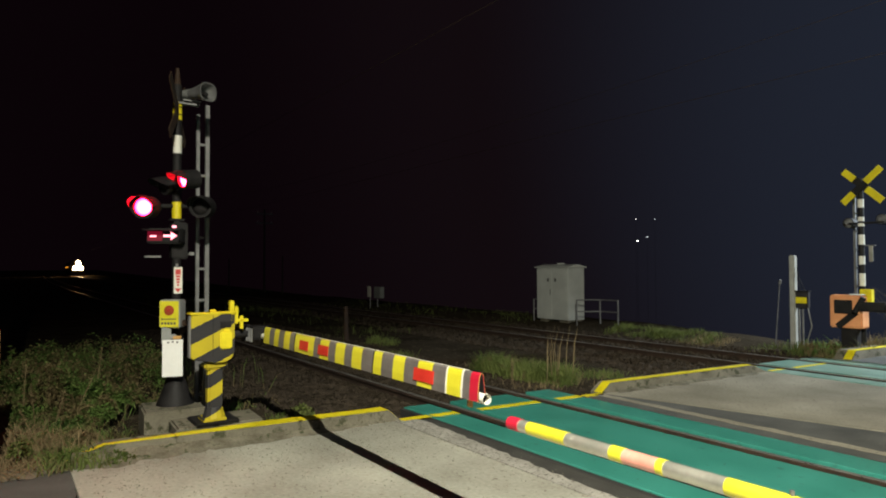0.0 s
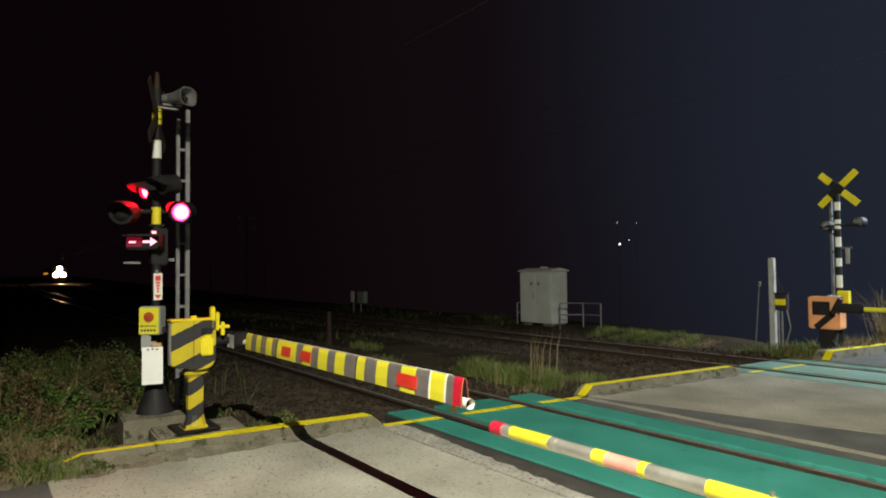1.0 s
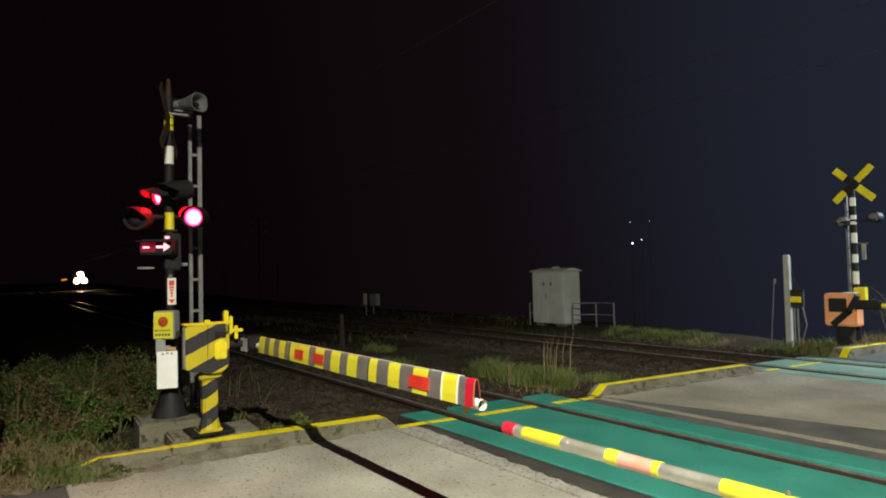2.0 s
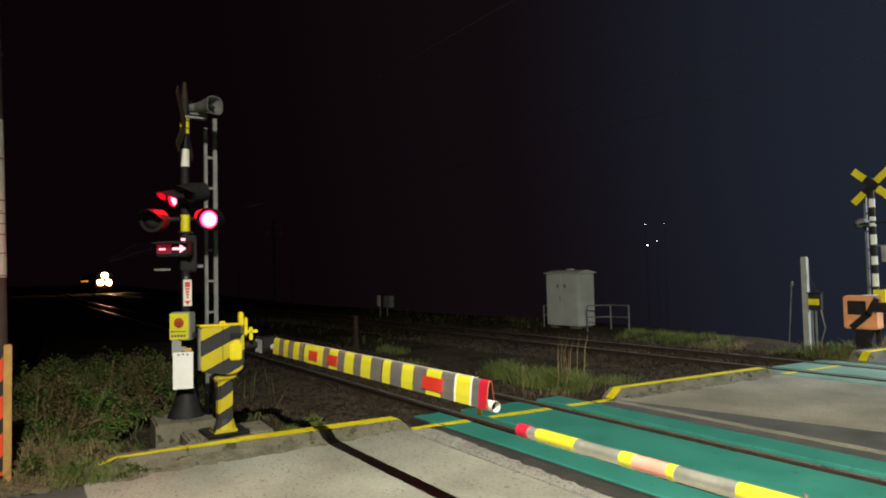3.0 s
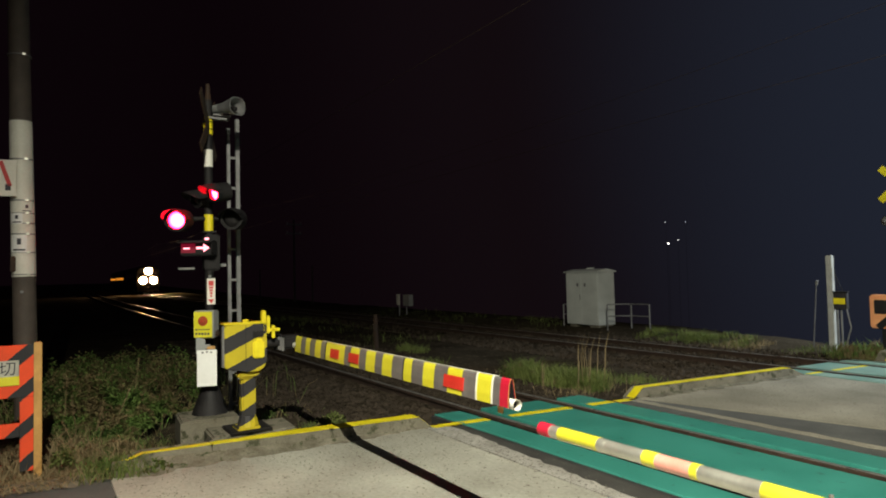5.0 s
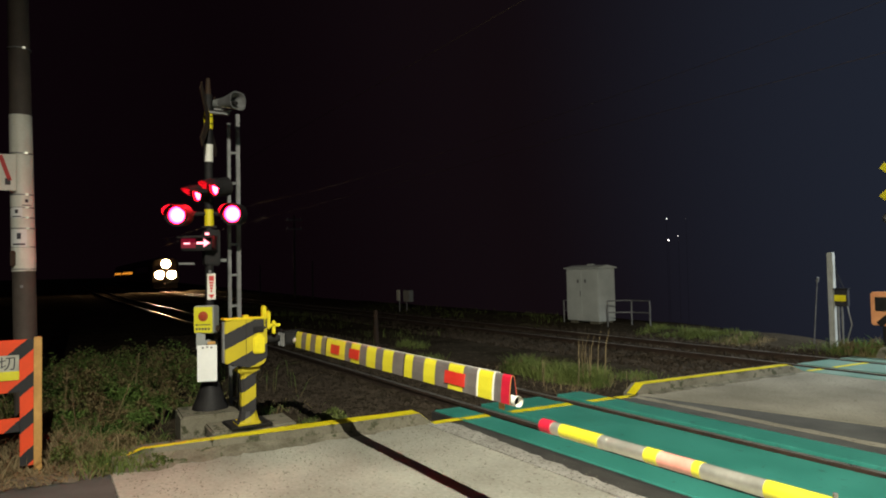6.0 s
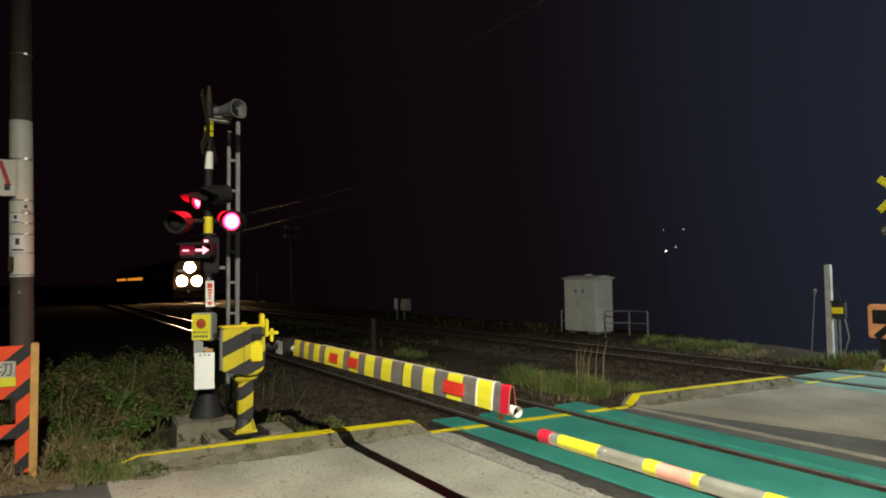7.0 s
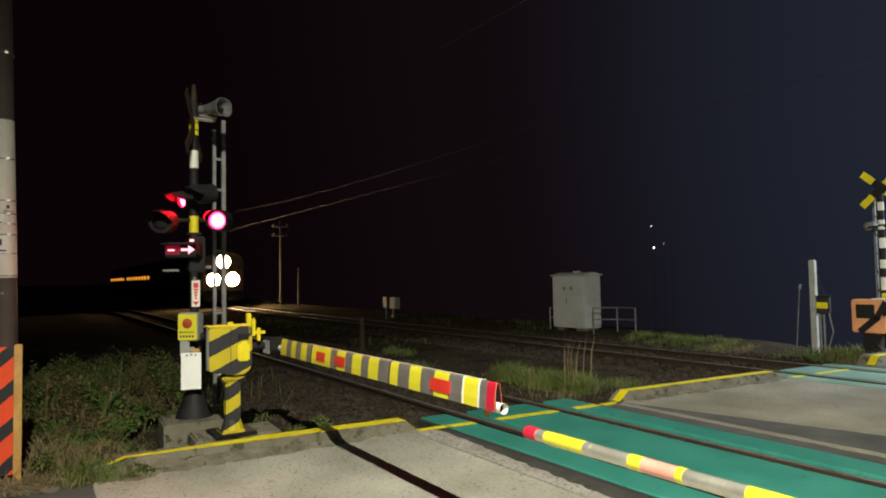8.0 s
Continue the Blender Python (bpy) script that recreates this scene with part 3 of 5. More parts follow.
def right_boom():
    base = thing("barrier_boom", "lowered round barrier boom with silver and yellow bands, red tip", "barrier boom")
    zs = lambda x: 0.843 + 0.004 * (x + 2.66)
    bands = ((-2.632, -2.55, "red_tip", m_crimson, 0.0345), (-2.55, -2.485, "band", m_silver, 0.0315), (-2.485, -2.222, "band", m_yellow_clean, 0.0335), (-2.222, -2.175, "band", m_silver, 0.0325), (-2.175, -1.957, "band", m_silver, 0.0315),
             (-1.957, -1.888, "band", m_yellow_clean, 0.0335), (-1.888, -1.717, "band", m_salmon, 0.0325), (-1.717, -1.683, "band", m_yellow_clean, 0.0335), (-1.683, -1.505, "band", m_silver, 0.0315),
             (-1.505, -1.42, "band", m_silver, 0.0325), (-1.42, -1.12, "band", m_yellow_clean, 0.0335), (-1.12, -0.75, "band", m_silver, 0.0315), (-0.75, -0.45, "band", m_yellow_clean, 0.0335),
             (-0.45, 0.0, "band", m_silver, 0.0315), (0.0, 0.3, "band", m_yellow_clean, 0.0335), (0.3, 1.35, "band", m_silver, 0.0315))
    for x0, x1, name, mat_, r in bands:
        piece(name, lambda bm: rod(bm, (x0 + 0.028, 2.2, zs(x0)), (x1 + 0.028, 2.2, zs(x1)), r, r, 28), mat_, base, "red tip cap" if name == "red_tip" else "", True)
    piece("bolt", lambda bm: rod(bm, (-1.16, 2.2, zs(-1.16) + 0.03), (-1.16, 2.2, zs(-1.16) + 0.05), 0.008, None, 8), m_grey, base)
    return base


right_boom()
other = copy_thing(machine, Matrix.Translation((-5.22, 4.02, -0.10)) @ pose(0, 0, 0, 0, 0, 180))


# footings of machine and mast
def footing(name, pts, z1, label):
    bm = bmesh.new()
    prism(bm, pts, -0.12, z1)
    bmesh.ops.bevel(bm, geom=[e for e in bm.edges], offset=0.02, segments=2, affect="EDGES")
    return thing(name, label, "footing", bm, (m_concrete_old,))


footing("mast_footing", [(-7.55, 1.24), (-6.98, 1.20), (-6.90, 1.78), (-7.50, 1.82)], 0.22, "weathered grey concrete block under the signal mast")
footing("machine_footing", [(1.02, 1.75), (1.62, 1.75), (1.62, 2.65), (1.02, 2.65)], 0.04, "weathered concrete block under the second barrier machine")
footing("machine_footing", [(-7.0, 1.42), (-6.475, 1.40), (-6.425, 2.22), (-6.95, 2.25)], 0.14, "weathered concrete block under the barrier machine")


# ---- the near signal mast ----
ROTORS = []


def lamp_unit(parent, x, y, z, turn, first_on, tilt=-4, size=1.0):
    """A hooded flashing lamp on its arm: a drum whose made-up turning core, lit lens or dark back, stands in for
    switching.
    """
    place = pose(x, y, z, 0, 0, turn) @ pose(0, 0, 0, 0, -tilt, 0)
    m = place @ Matrix.Scale(size, 4)
    bm = bmesh.new()
    for x0, x1, r0, r1 in ((-0.13, -0.10, 0.07, 0.118), (-0.10, 0.10, 0.118, 0.118), (0.10, 0.101, 0.118, 0.0885), (0.066, 0.101, 0.0885, 0.0885), (0.065, 0.066, 0.0885, 0.117)):
        bmesh.ops.create_cone(bm, cap_ends=False, segments=28, radius1=r0, radius2=r1, depth=x1 - x0, matrix=m @ Matrix.Translation(((x0 + x1) / 2, 0, 0)) @ pose(0, 0, 0, 0, 90, 0))
    bmesh.ops.create_circle(bm, cap_ends=True, segments=28, radius=0.07, matrix=m @ Matrix.Translation((-0.13, 0, 0)) @ pose(0, 0, 0, 0, 90, 0))
    bmesh.ops.remove_doubles(bm, verts=bm.verts, dist=1e-4)
    lamp = part("lamp", bm, m_black, parent, "round black flashing lamp", True)
    bm = bmesh.new()
    n = 22
    rings = []
    for k in range(n + 1):
        a = radians(-25 + 230 * k / n)
        reach = 0.09 + 0.17 * max(0.0, math.sin(a)) ** 0.6 if math.sin(a) > 0 else 0.09
        rings.append([bm.verts.new(m @ Vector((xx, 0.122 * math.cos(a), 0.122 * math.sin(a) - 0.10 * max(0, xx - 0.1)))) for xx in (0.06, 0.06 + (reach - 0.04) * 0.5, 0.02 + reach)])
    for r, s in zip(rings, rings[1:]):
        for i in range(2):
            bm.faces.new((r[i], s[i], s[i + 1], r[i + 1]))
    bmesh.ops.solidify(bm, geom=bm.faces[:], thickness=0.003)
    part("hood", bm, m_hood, lamp, "black sheet-metal hood", True)
    bm = bmesh.new()
    bmesh.ops.create_circle(bm, cap_ends=True, segments=32, radius=0.091, matrix=Matrix.Translation((0.061, 0, 0)) @ pose(0, 0, 0, 0, 90, 0))
    me = meshed("lens", bm, m_red_on)
    core = bmesh.new()
    bmesh.ops.create_uvsphere(core, u_segments=28, v_segments=16, radius=0.1095, matrix=pose(0, 0, 0, 0, 90, 0))
    for v in core.verts:
        v.co.x = min(v.co.x, 0.058)
    rotor = part("flash_core", core, m_black, lamp, "made-up turning core that stands in for switching the light")
    # the lens belongs to the core's own mesh so that both turn as one
    joined = bmesh.new()
    joined.from_mesh(rotor.data)
    first = len(joined.faces)
    joined.from_mesh(me)
    joined.faces.ensure_lookup_table()
    for f in joined.faces[first:]:
        f.material_index = 1
    joined.to_mesh(rotor.data)
    joined.free()
    rotor.data.materials.append(m_red_on)
    bpy.data.meshes.remove(me)
    rotor.data.transform(Matrix.Scale(size, 4))
    rotor.matrix_basis = place
    ROTORS.append((rotor, place, first_on))
    return lamp


def text_mesh(words, size):
    cu = bpy.data.curves.new("lettering", "FONT")
    cu.body, cu.size, cu.align_x, cu.align_y = words, size, "CENTER", "CENTER"
    ob = new("lettering", cu)
    bpy.context.view_layer.update()
    me = bpy.data.meshes.new_from_object(ob.evaluated_get(bpy.context.evaluated_depsgraph_get()))
    bpy.data.objects.remove(ob)
    return me


def signal_mast():
    base = thing("crossing_signal", "black crossing signal mast with red flashing lamps, signs and crossbuck", "crossing signal")
    X, Y = -7.3, 1.555
    piece("mast", lambda bm: rod(bm, (X, Y, 0.22), (X, Y, 3.62), 0.045, 0.045, 20), m_black, base, "", True)
    piece("skirt", lambda bm: (rod(bm, (X, Y, 0.22), (X, Y, 0.50), 0.19, 0.085, 20), rod(bm, (X, Y, 0.50), (X, Y, 0.95), 0.085, 0.075, 20)), m_black, base, "black conical mast foot", True)
    for z0, z1, mat_ in ((3.24, 3.43, m_yellow), (2.88, 3.07, m_white), (2.17, 2.36, m_yellow)):
        piece("band", lambda bm: rod(bm, (X, Y, z0), (X, Y, z1), 0.048, 0.048, 20), mat_, base, "", True)
    for z in (3.29, 3.37):
        piece("clip", lambda bm: rod(bm, (X, Y, z), (X, Y, z + 0.012), 0.051, 0.051, 16), m_black, base)
    # crossbuck, seen almost edge-on
    for s in (-1, 1):
        m = pose(X + 0.065, Y - 0.01, 3.32, 0, 0, -25) @ pose(0, 0, 0, 0, s * 42, 0)
        piece("crossbuck_blade", lambda bm: box(bm, -0.45, -0.006, -0.06, 0.45, 0.006, 0.06, 0.003, m), m_rust, base, "faded crossbuck blade")
    piece("cap", lambda bm: rod(bm, (X, Y, 3.62), (X, Y, 3.80), 0.035, 0.02, 12), m_rust, base)
    # loudspeaker horn
    hm = look((X + 0.10, Y + 0.16, 3.53), (X + 1.2, Y + 0.72, 3.47))

    def horn(bm):
        ring = []
        for d, w, h in ((-0.10, 0.045, 0.045), (0.02, 0.06, 0.06), (0.14, 0.085, 0.085), (0.20, 0.108, 0.098), (0.20, 0.097, 0.087), (0.13, 0.07, 0.07), (0.06, 0.045, 0.045)):
            r = []
            for k in range(20):
                a = 2 * math.pi * k / 20
                c, s = math.cos(a), math.sin(a)
                q = (abs(c) ** 3 + abs(s) ** 3) ** (1 / 3)
                r.append(bm.verts.new(hm @ Vector((w * c / q, h * s / q, -d))))
            ring.append(r)
        for r, s in zip(ring, ring[1:]):
            for k in range(20):
                bm.faces.new((r[k], r[(k + 1) % 20], s[(k + 1) % 20], s[k]))
        bm.faces.new(ring[0])
        bm.faces.new(ring[-1])

    piece("loudspeaker", horn, m_grey, base, "grey loudspeaker horn", True)
    piece("horn_throat", lambda bm: rod(bm, hm @ Vector((0, 0, -0.05)), hm @ Vector((0.01, -0.03, -0.18)), 0.03, 0.025, 12), m_black, base)
    piece("horn_body", lambda bm: rod(bm, hm @ Vector((0, 0, 0.08)), hm @ Vector((0, 0, 0.20)), 0.055, 0.045, 14), m_grey_paint, base, "", True)
    piece("horn_bracket", lambda bm: (box(bm, X - 0.02, Y, 3.41, X + 0.06, Y + 0.22, 3.43), box(bm, X - 0.02, Y + 0.05, 3.455, X + 0.04, Y + 0.24, 3.47)), m_grey, base)
    # lamp arms and lamps
    piece("lamp_arm", lambda bm: (rod(bm, (X, Y - 0.30, 2.30), (X, Y + 0.28, 2.33), 0.025), box(bm, X - 0.05, Y - 0.07, 2.16, X + 0.05, Y + 0.07, 2.18)), m_black, base)
    piece("lamp_arm", lambda bm: (rod(bm, (X, Y, 2.60), (-7.02, 1.66, 2.60), 0.022), rod(bm, (X, Y, 2.56), (-7.34, 1.54, 2.56), 0.022)), m_black, base)
    lamp_unit(base, -7.24, 1.245, 2.285, -30, "A")
    lamp_unit(base, -7.24, 1.81, 2.315, -30, "B")
    lamp_unit(base, -7.34, 1.505, 2.54, -70, "B", -10, 0.84)
    lamp_unit(base, -7.02, 1.615, 2.575, -70, "A", -10, 0.84)
    # direction indicator
    am = pose(-7.18, 1.42, 1.96, 0, 0, -30)
    piece("indicator_box", lambda bm: (box(bm, -0.14, -0.19, -0.05, 0.0, 0.16, 0.11, 0.012, am), box(bm, 0, -0.19, 0.085, 0.10, 0.16, 0.095, 0, am), box(bm, 0, 0.15, -0.02, 0.06, 0.16, 0.09, 0, am)), m_black, base, "black direction indicator box")

    def arrow(bm):
        pts = [(-0.02, -0.012), (0.055, -0.012), (0.055, -0.045), (0.12, 0.0), (0.055, 0.045), (0.055, 0.012), (-0.02, 0.012)]
        bm.faces.new([bm.verts.new(am @ Vector((0.004, y, z + 0.03))) for y, z in pts])
        bmesh.ops.solidify(bm, geom=bm.faces[:], thickness=0.003)

    piece("arrow", arrow, m_arrow_on, base, "lit red arrow")
    piece("arrow_tail", lambda bm: box(bm, 0.002, -0.155, 0.018, 0.005, -0.09, 0.036, 0, am), m_arrow_on, base, "lit red bar")
    piece("indicator_panel", lambda bm: box(bm, 0.0005, -0.18, -0.02, 0.0015, -0.03, 0.078, 0, am), m_arrow_dim, base, "dim red panel")
    piece("pilot_light", lambda bm: box(bm, -7.25, 1.50, 2.08, -7.235, 1.54, 2.105), m_arrow_on, base)
    piece("relay_box", lambda bm: box(bm, -7.40, 1.50, 1.75, -7.24, 1.66, 2.14, 0.015), m_black, base, "black relay box")
    piece("side_arm", lambda bm: box(bm, -7.31, 1.24, 1.765, -7.28, 1.40, 1.785), m_grey, base)
    # strip sign with unreadable red lettering
    sm = pose(-7.235, 1.56, 1.525, 0, 0, -10)
    piece("strip_sign", lambda bm: box(bm, -0.003, -0.042, -0.14, 0.003, 0.042, 0.14, 0.002, sm), m_white, base, "white strip sign with red writing")

    def ink(bm):
        box(bm, 0.003, -0.026, 0.06, 0.005, 0.026, 0.115, 0, sm)
        for k in range(4):
            box(bm, 0.003, -0.022 + 0.004 * k, 0.03 - 0.03 * k, 0.005, 0.022 - 0.004 * k, 0.052 - 0.03 * k, 0, sm)
        bm.faces.new([bm.verts.new(sm @ Vector((0.006, y, z))) for y, z in ((-0.032, -0.085), (0.0, -0.13), (0.032, -0.085))])

    piece("sign_ink", ink, m_red_ink, base, "red bars and arrow point")
    piece("sign_clip", lambda bm: box(bm, -7.26, 1.535, 1.66, -7.23, 1.56, 1.70), m_grey, base)
    return base


signal_mast()


def emergency_box():
    base = thing("emergency_button_box", "grey emergency box with yellow face and red button on the mast", "emergency button")
    m = pose(-7.14, 1.465, 1.18, 0, 0, -36) @ Matrix.Scale(1.08, 4)
    piece("case", lambda bm: box(bm, -0.12, -0.10, -0.135, 0.02, 0.10, 0.135, 0.012, m), m_grey_paint, base, "grey metal case")
    piece("face", lambda bm: box(bm, 0.021, -0.092, -0.125, 0.026, 0.092, 0.125, 0.004, m), m_yellow_clean, base, "yellow face")
    piece("button", lambda bm: (rod(bm, m @ Vector((0.026, 0, 0.035)), m @ Vector((0.034, 0, 0.035)), 0.052, 0.05, 24), rod(bm, m @ Vector((0.034, 0, 0.035)), m @ Vector((0.045, 0, 0.035)), 0.028, 0.024, 20)), m_button, base, "brown-red push button", True)
    piece("button_dot", lambda bm: rod(bm, m @ Vector((0.045, 0, 0.035)), m @ Vector((0.048, 0, 0.035)), 0.008, None, 10), m_crimson, base)
    piece("writing", lambda bm: ([box(bm, 0.026, -0.075 + 0.03 * k, -0.10, 0.0275, -0.055 + 0.03 * k, -0.078, 0, m) for k in range(5)], box(bm, 0.026, -0.05, -0.052, 0.0275, 0.07, -0.044, 0, m), box(bm, 0.026, -0.075, -0.058, 0.0275, -0.055, -0.04, 0, m)), m_bare_plate, base, "dark bars of small writing")
    piece("side_hinge", lambda bm: box(bm, -0.08, 0.10, -0.12, -0.02, 0.13, -0.06, 0.01, m), m_rust, base)
    return base


emergency_box()


def notice_plate():
    base = thing("notice_board", "white notice board with a few small marks hung on the mast", "notice board")
    m = pose(-7.112, 1.487, 0.724, 0, 0, -14)
    piece("board", lambda bm: box(bm, -0.006, -0.100, -0.19, 0.006, 0.096, 0.19, 0.003, m), m_plain_white, base)
    for y, z in ((-0.055, 0.155), (-0.012, 0.16), (0.03, 0.155)):
        piece("writing", lambda bm: box(bm, 0.006, y, z, 0.0075, y + 0.022, z + 0.018, 0, m), m_grey, base, "small dark bar of writing")
    piece("hanger", lambda bm: (box(bm, -0.08, -0.11, 0.14, -0.02, -0.02, 0.33, 0.01, m), box(bm, -0.1, -0.02, 0.20, -0.015, 0.03, 0.24, 0.004, m)), m_grey_paint, base, "grey junction box behind the board")
    piece("clip", lambda bm: box(bm, -0.05, 0.0, 0.195, 0.0, 0.08, 0.225, 0.004, m), m_wood, base, "ochre clip")
    return base


notice_plate()


def ladder_mast(name, x, y, z0, z1, w, mat_, label):
    base = thing(name, label, "lattice post")
    piece("upright", lambda bm: box(bm, x - 0.02, y - w / 2 - 0.018, z0, x + 0.02, y - w / 2 + 0.018, z1 - 0.12), mat_, base)
    piece("upright", lambda bm: box(bm, x - 0.022, y + w / 2 - 0.022, z0, x + 0.022, y + w / 2 + 0.022, z1), mat_, base)
    z = z0 + 0.25
    while z < z1 - 0.2:
        piece("rung", lambda bm: box(bm, x - 0.012, y - w / 2 + 0.019, z, x + 0.012, y + w / 2 - 0.023, z + 0.028), mat_, base)
        z += 0.36
    return base


lat = ladder_mast("lattice_post", -7.75, 1.93, -0.06, 3.55, 0.105, m_grey, "thin galvanised lattice post behind the signal")
piece("bracket", lambda bm: box(bm, -7.77, 1.60, 1.80, -7.73, 1.84, 1.835), m_grey, lat)


# ---- utility pole and striped guard fence beside the approach ----
def utility_pole():
    base = thing("utility_pole", "dark brown utility pole with pale wrap, bands and small plates", "utility pole")
    X = -8.4
    lean = lambda z: -0.153 - 0.0202 * (z - 1.75)
    piece("shaft", lambda bm: rod(bm, (X, lean(-0.1), -0.1), (X, lean(9.0), 9.0), 0.116, 0.088, 28), m_pole, base, "", True)
    piece("wrap", lambda bm: rod(bm, (X, lean(1.73), 1.73), (X, lean(3.43), 3.43), 0.1155, 0.109, 28), m_white, base, "off-white plastic wrap", True)
    for z in (1.745, 1.985, 2.185, 2.30, 2.41, 2.55, 3.0, 4.15):
        Y = lean(z)
        piece("band", lambda bm: rod(bm, (X, Y, z), (X, Y, z + 0.012), 0.1175, 0.1175, 24), m_grey, base, "steel band")
        piece("buckle", lambda bm: box(bm, X + 0.105, Y + 0.03, z - 0.006, X + 0.122, Y + 0.06, z + 0.018), m_silver, base, "bright steel buckle")
    for z0, z1, y0, y1, mat_ in ((2.425, 2.525, -0.01, 0.095, m_white), (2.30, 2.415, -0.105, 0.0, m_plain_white), (1.99, 2.178, -0.105, 0.035, m_plain_white)):
        Y = lean((z0 + z1) / 2)

        def wrap(bm, g=0.0, a=y0, b=y1, lo=z0, hi=z1):
            ys = [a + (b - a) * k / 6 for k in range(7)]
            lo_ = [bm.verts.new((X + math.sqrt(max(1e-4, (0.119 + g) ** 2 - y * y)), Y + y, lo)) for y in ys]
            hi_ = [bm.verts.new((X + math.sqrt(max(1e-4, (0.119 + g) ** 2 - y * y)), Y + y, hi)) for y in ys]
            for k in range(6):
                bm.faces.new((lo_[k], lo_[k + 1], hi_[k + 1], hi_[k]))
        piece("plate", wrap, mat_, base, "small white plate")
        piece("plate_mark", lambda bm: wrap(bm, 0.002, y0 + 0.35 * (y1 - y0), y0 + 0.62 * (y1 - y0), z0 + 0.45 * (z1 - z0), z0 + 0.8 * (z1 - z0)), m_bare_plate, base, "dark bar")
        piece("plate_mark", lambda bm: wrap(bm, 0.002, y0 + 0.1 * (y1 - y0), y1 - 0.1 * (y1 - y0), z0 + 0.10 * (z1 - z0), z0 + 0.2 * (z1 - z0)), m_bare_plate, base, "dark bar")
    Y = -0.17
    # a board with a red stroke, strapped across
    m = pose(X + 0.13, Y - 0.15, 2.79, 0, 0, -8)
    piece("board", lambda bm: box(bm, -0.006, -0.34, -0.20, 0.006, 0.10, 0.19, 0.004, m), m_white, base, "white board with a red stroke")
    piece("board_stroke", lambda bm: box(bm, 0.006, -0.02, -0.14, 0.009, 0.02, 0.14, 0, m @ pose(0, 0.0, 0.04, 18, 0, 0)), m_red_ink, base, "red stroke")
    piece("board_mark", lambda bm: box(bm, 0.006, 0.0, -0.14, 0.009, 0.05, -0.07, 0, m), m_bare_plate, base, "dark bars")
    piece("ring", lambda bm: rod(bm, (X + 0.108, Y + 0.0, 1.565), (X + 0.118, Y + 0.0, 1.565), 0.016, 0.016, 14), m_grey, base, "small metal ring")
    piece("dark_patch", lambda bm: box(bm, X + 0.06, Y - 0.105, 1.78, X + 0.104, Y - 0.055, 1.95, 0.01), m_rust, base, "rust-brown stain low on the wrap")
    return base


utility_pole()


def guard_fence():
    base = thing("guard_fence", "orange and black striped guard fence on ochre posts beside the crossing", "guard fence")
    X = -6.75
    piece("post", lambda bm: box(bm, X - 0.06, -0.048, -0.1, X + 0.03, 0.012, 1.135, 0.006), m_wood, base, "ochre painted post")
    piece("post", lambda bm: box(bm, X - 0.06, -1.86, -0.1, X + 0.03, -1.80, 1.135, 0.006), m_wood, base, "ochre painted post")
    for n_, y0, y1, z0, z1 in (("upright", -0.15, -0.05, 0.03, 0.669), ("upright", -1.79, -1.69, 0.03, 0.669), ("top_board", -1.79, -0.05, 0.67, 1.12), ("rail", -1.688, -0.152, 0.33, 0.45)):
        piece(n_, lambda bm: box(bm, X, y0, z0, X + 0.02, y1, z1, 0.003), m_board, base)
    piece("plate", lambda bm: box(bm, X + 0.021, -0.55, 0.775, X + 0.026, -0.155, 0.992, 0.004), m_silver, base, "dull metal name plate")
    piece("plate_band", lambda bm: box(bm, X + 0.027, -0.55, 0.778, X + 0.029, -0.155, 0.855, 0.0), m_yellow_clean, base, "yellow lower band of the plate")
    me = text_mesh("\u5207", 0.13)
    ob = new("lettering", me)
    me.materials.append(m_bare_plate)
    ob.parent = base
    ob.matrix_basis = pose(X + 0.029, -0.24, 0.915, 90, 0, 90)
    return base


guard_fence()


# ---- relay cabinet with handrail ----
def relay_cabinet():
    base = thing("relay_cabinet", "pale grey steel relay cabinet with sloped lid on a concrete base", "relay cabinet")
    x0, x1, y0, y1 = -14.50, -13.20, 13.40, 14.06
    for a, b in ((x0 + 0.06, x0 + 0.36), (x1 - 0.42, x1 - 0.06)):
        piece("plinth", lambda bm: box(bm, a, y0 + 0.06, -0.1, b, y1 - 0.05, 0.11, 0.01), m_concrete_old, base, "concrete base block")
    piece("body", lambda bm: box(bm, x0, y0, 0.11, x1, y1, 1.62, 0.012), m_cabinet, base)

    def lid(bm):
        ys = (y0 - 0.05, (y0 + y1) / 2, y1 + 0.05)
        pts = [(ys[0], 1.622), (ys[2], 1.622), (ys[2], 1.65), (ys[1], 1.72), (ys[0], 1.65)]
        a = [bm.verts.new((x0 - 0.05, y, z)) for y, z in pts]
        b = [bm.verts.new((x1 + 0.05, y, z)) for y, z in pts]
        bm.faces.new(a)
        bm.faces.new(b[::-1])
        for i in range(5):
            bm.faces.new((a[i], b[i], b[(i + 1) % 5], a[(i + 1) % 5]))

    piece("lid", lid, m_cabinet, base, "sloped sheet-metal lid")
    piece("vent", lambda bm: box(bm, -13.95, 13.70, 1.715, -13.75, 13.84, 1.76, 0.01), m_cabinet, base)
    for a, b in ((x0 + 0.02, -13.86), (-13.84, x1 - 0.02)):
        piece("door", lambda bm: box(bm, a, y0 - 0.018, 0.20, b, y0 - 0.001, 1.58, 0.006), m_cabinet, base)
    for x in (-14.0, -13.7):
        piece("lock", lambda bm: box(bm, x - 0.04, y0 - 0.03, 1.21, x + 0.04, y0 - 0.019, 1.31, 0.006), m_grey, base, "grey lock plate")
    piece("handle", lambda bm: box(bm, -13.92, y0 - 0.035, 0.82, -13.89, y0 - 0.019, 0.98, 0.004), m_grey, base)
    return base


relay_cabinet()


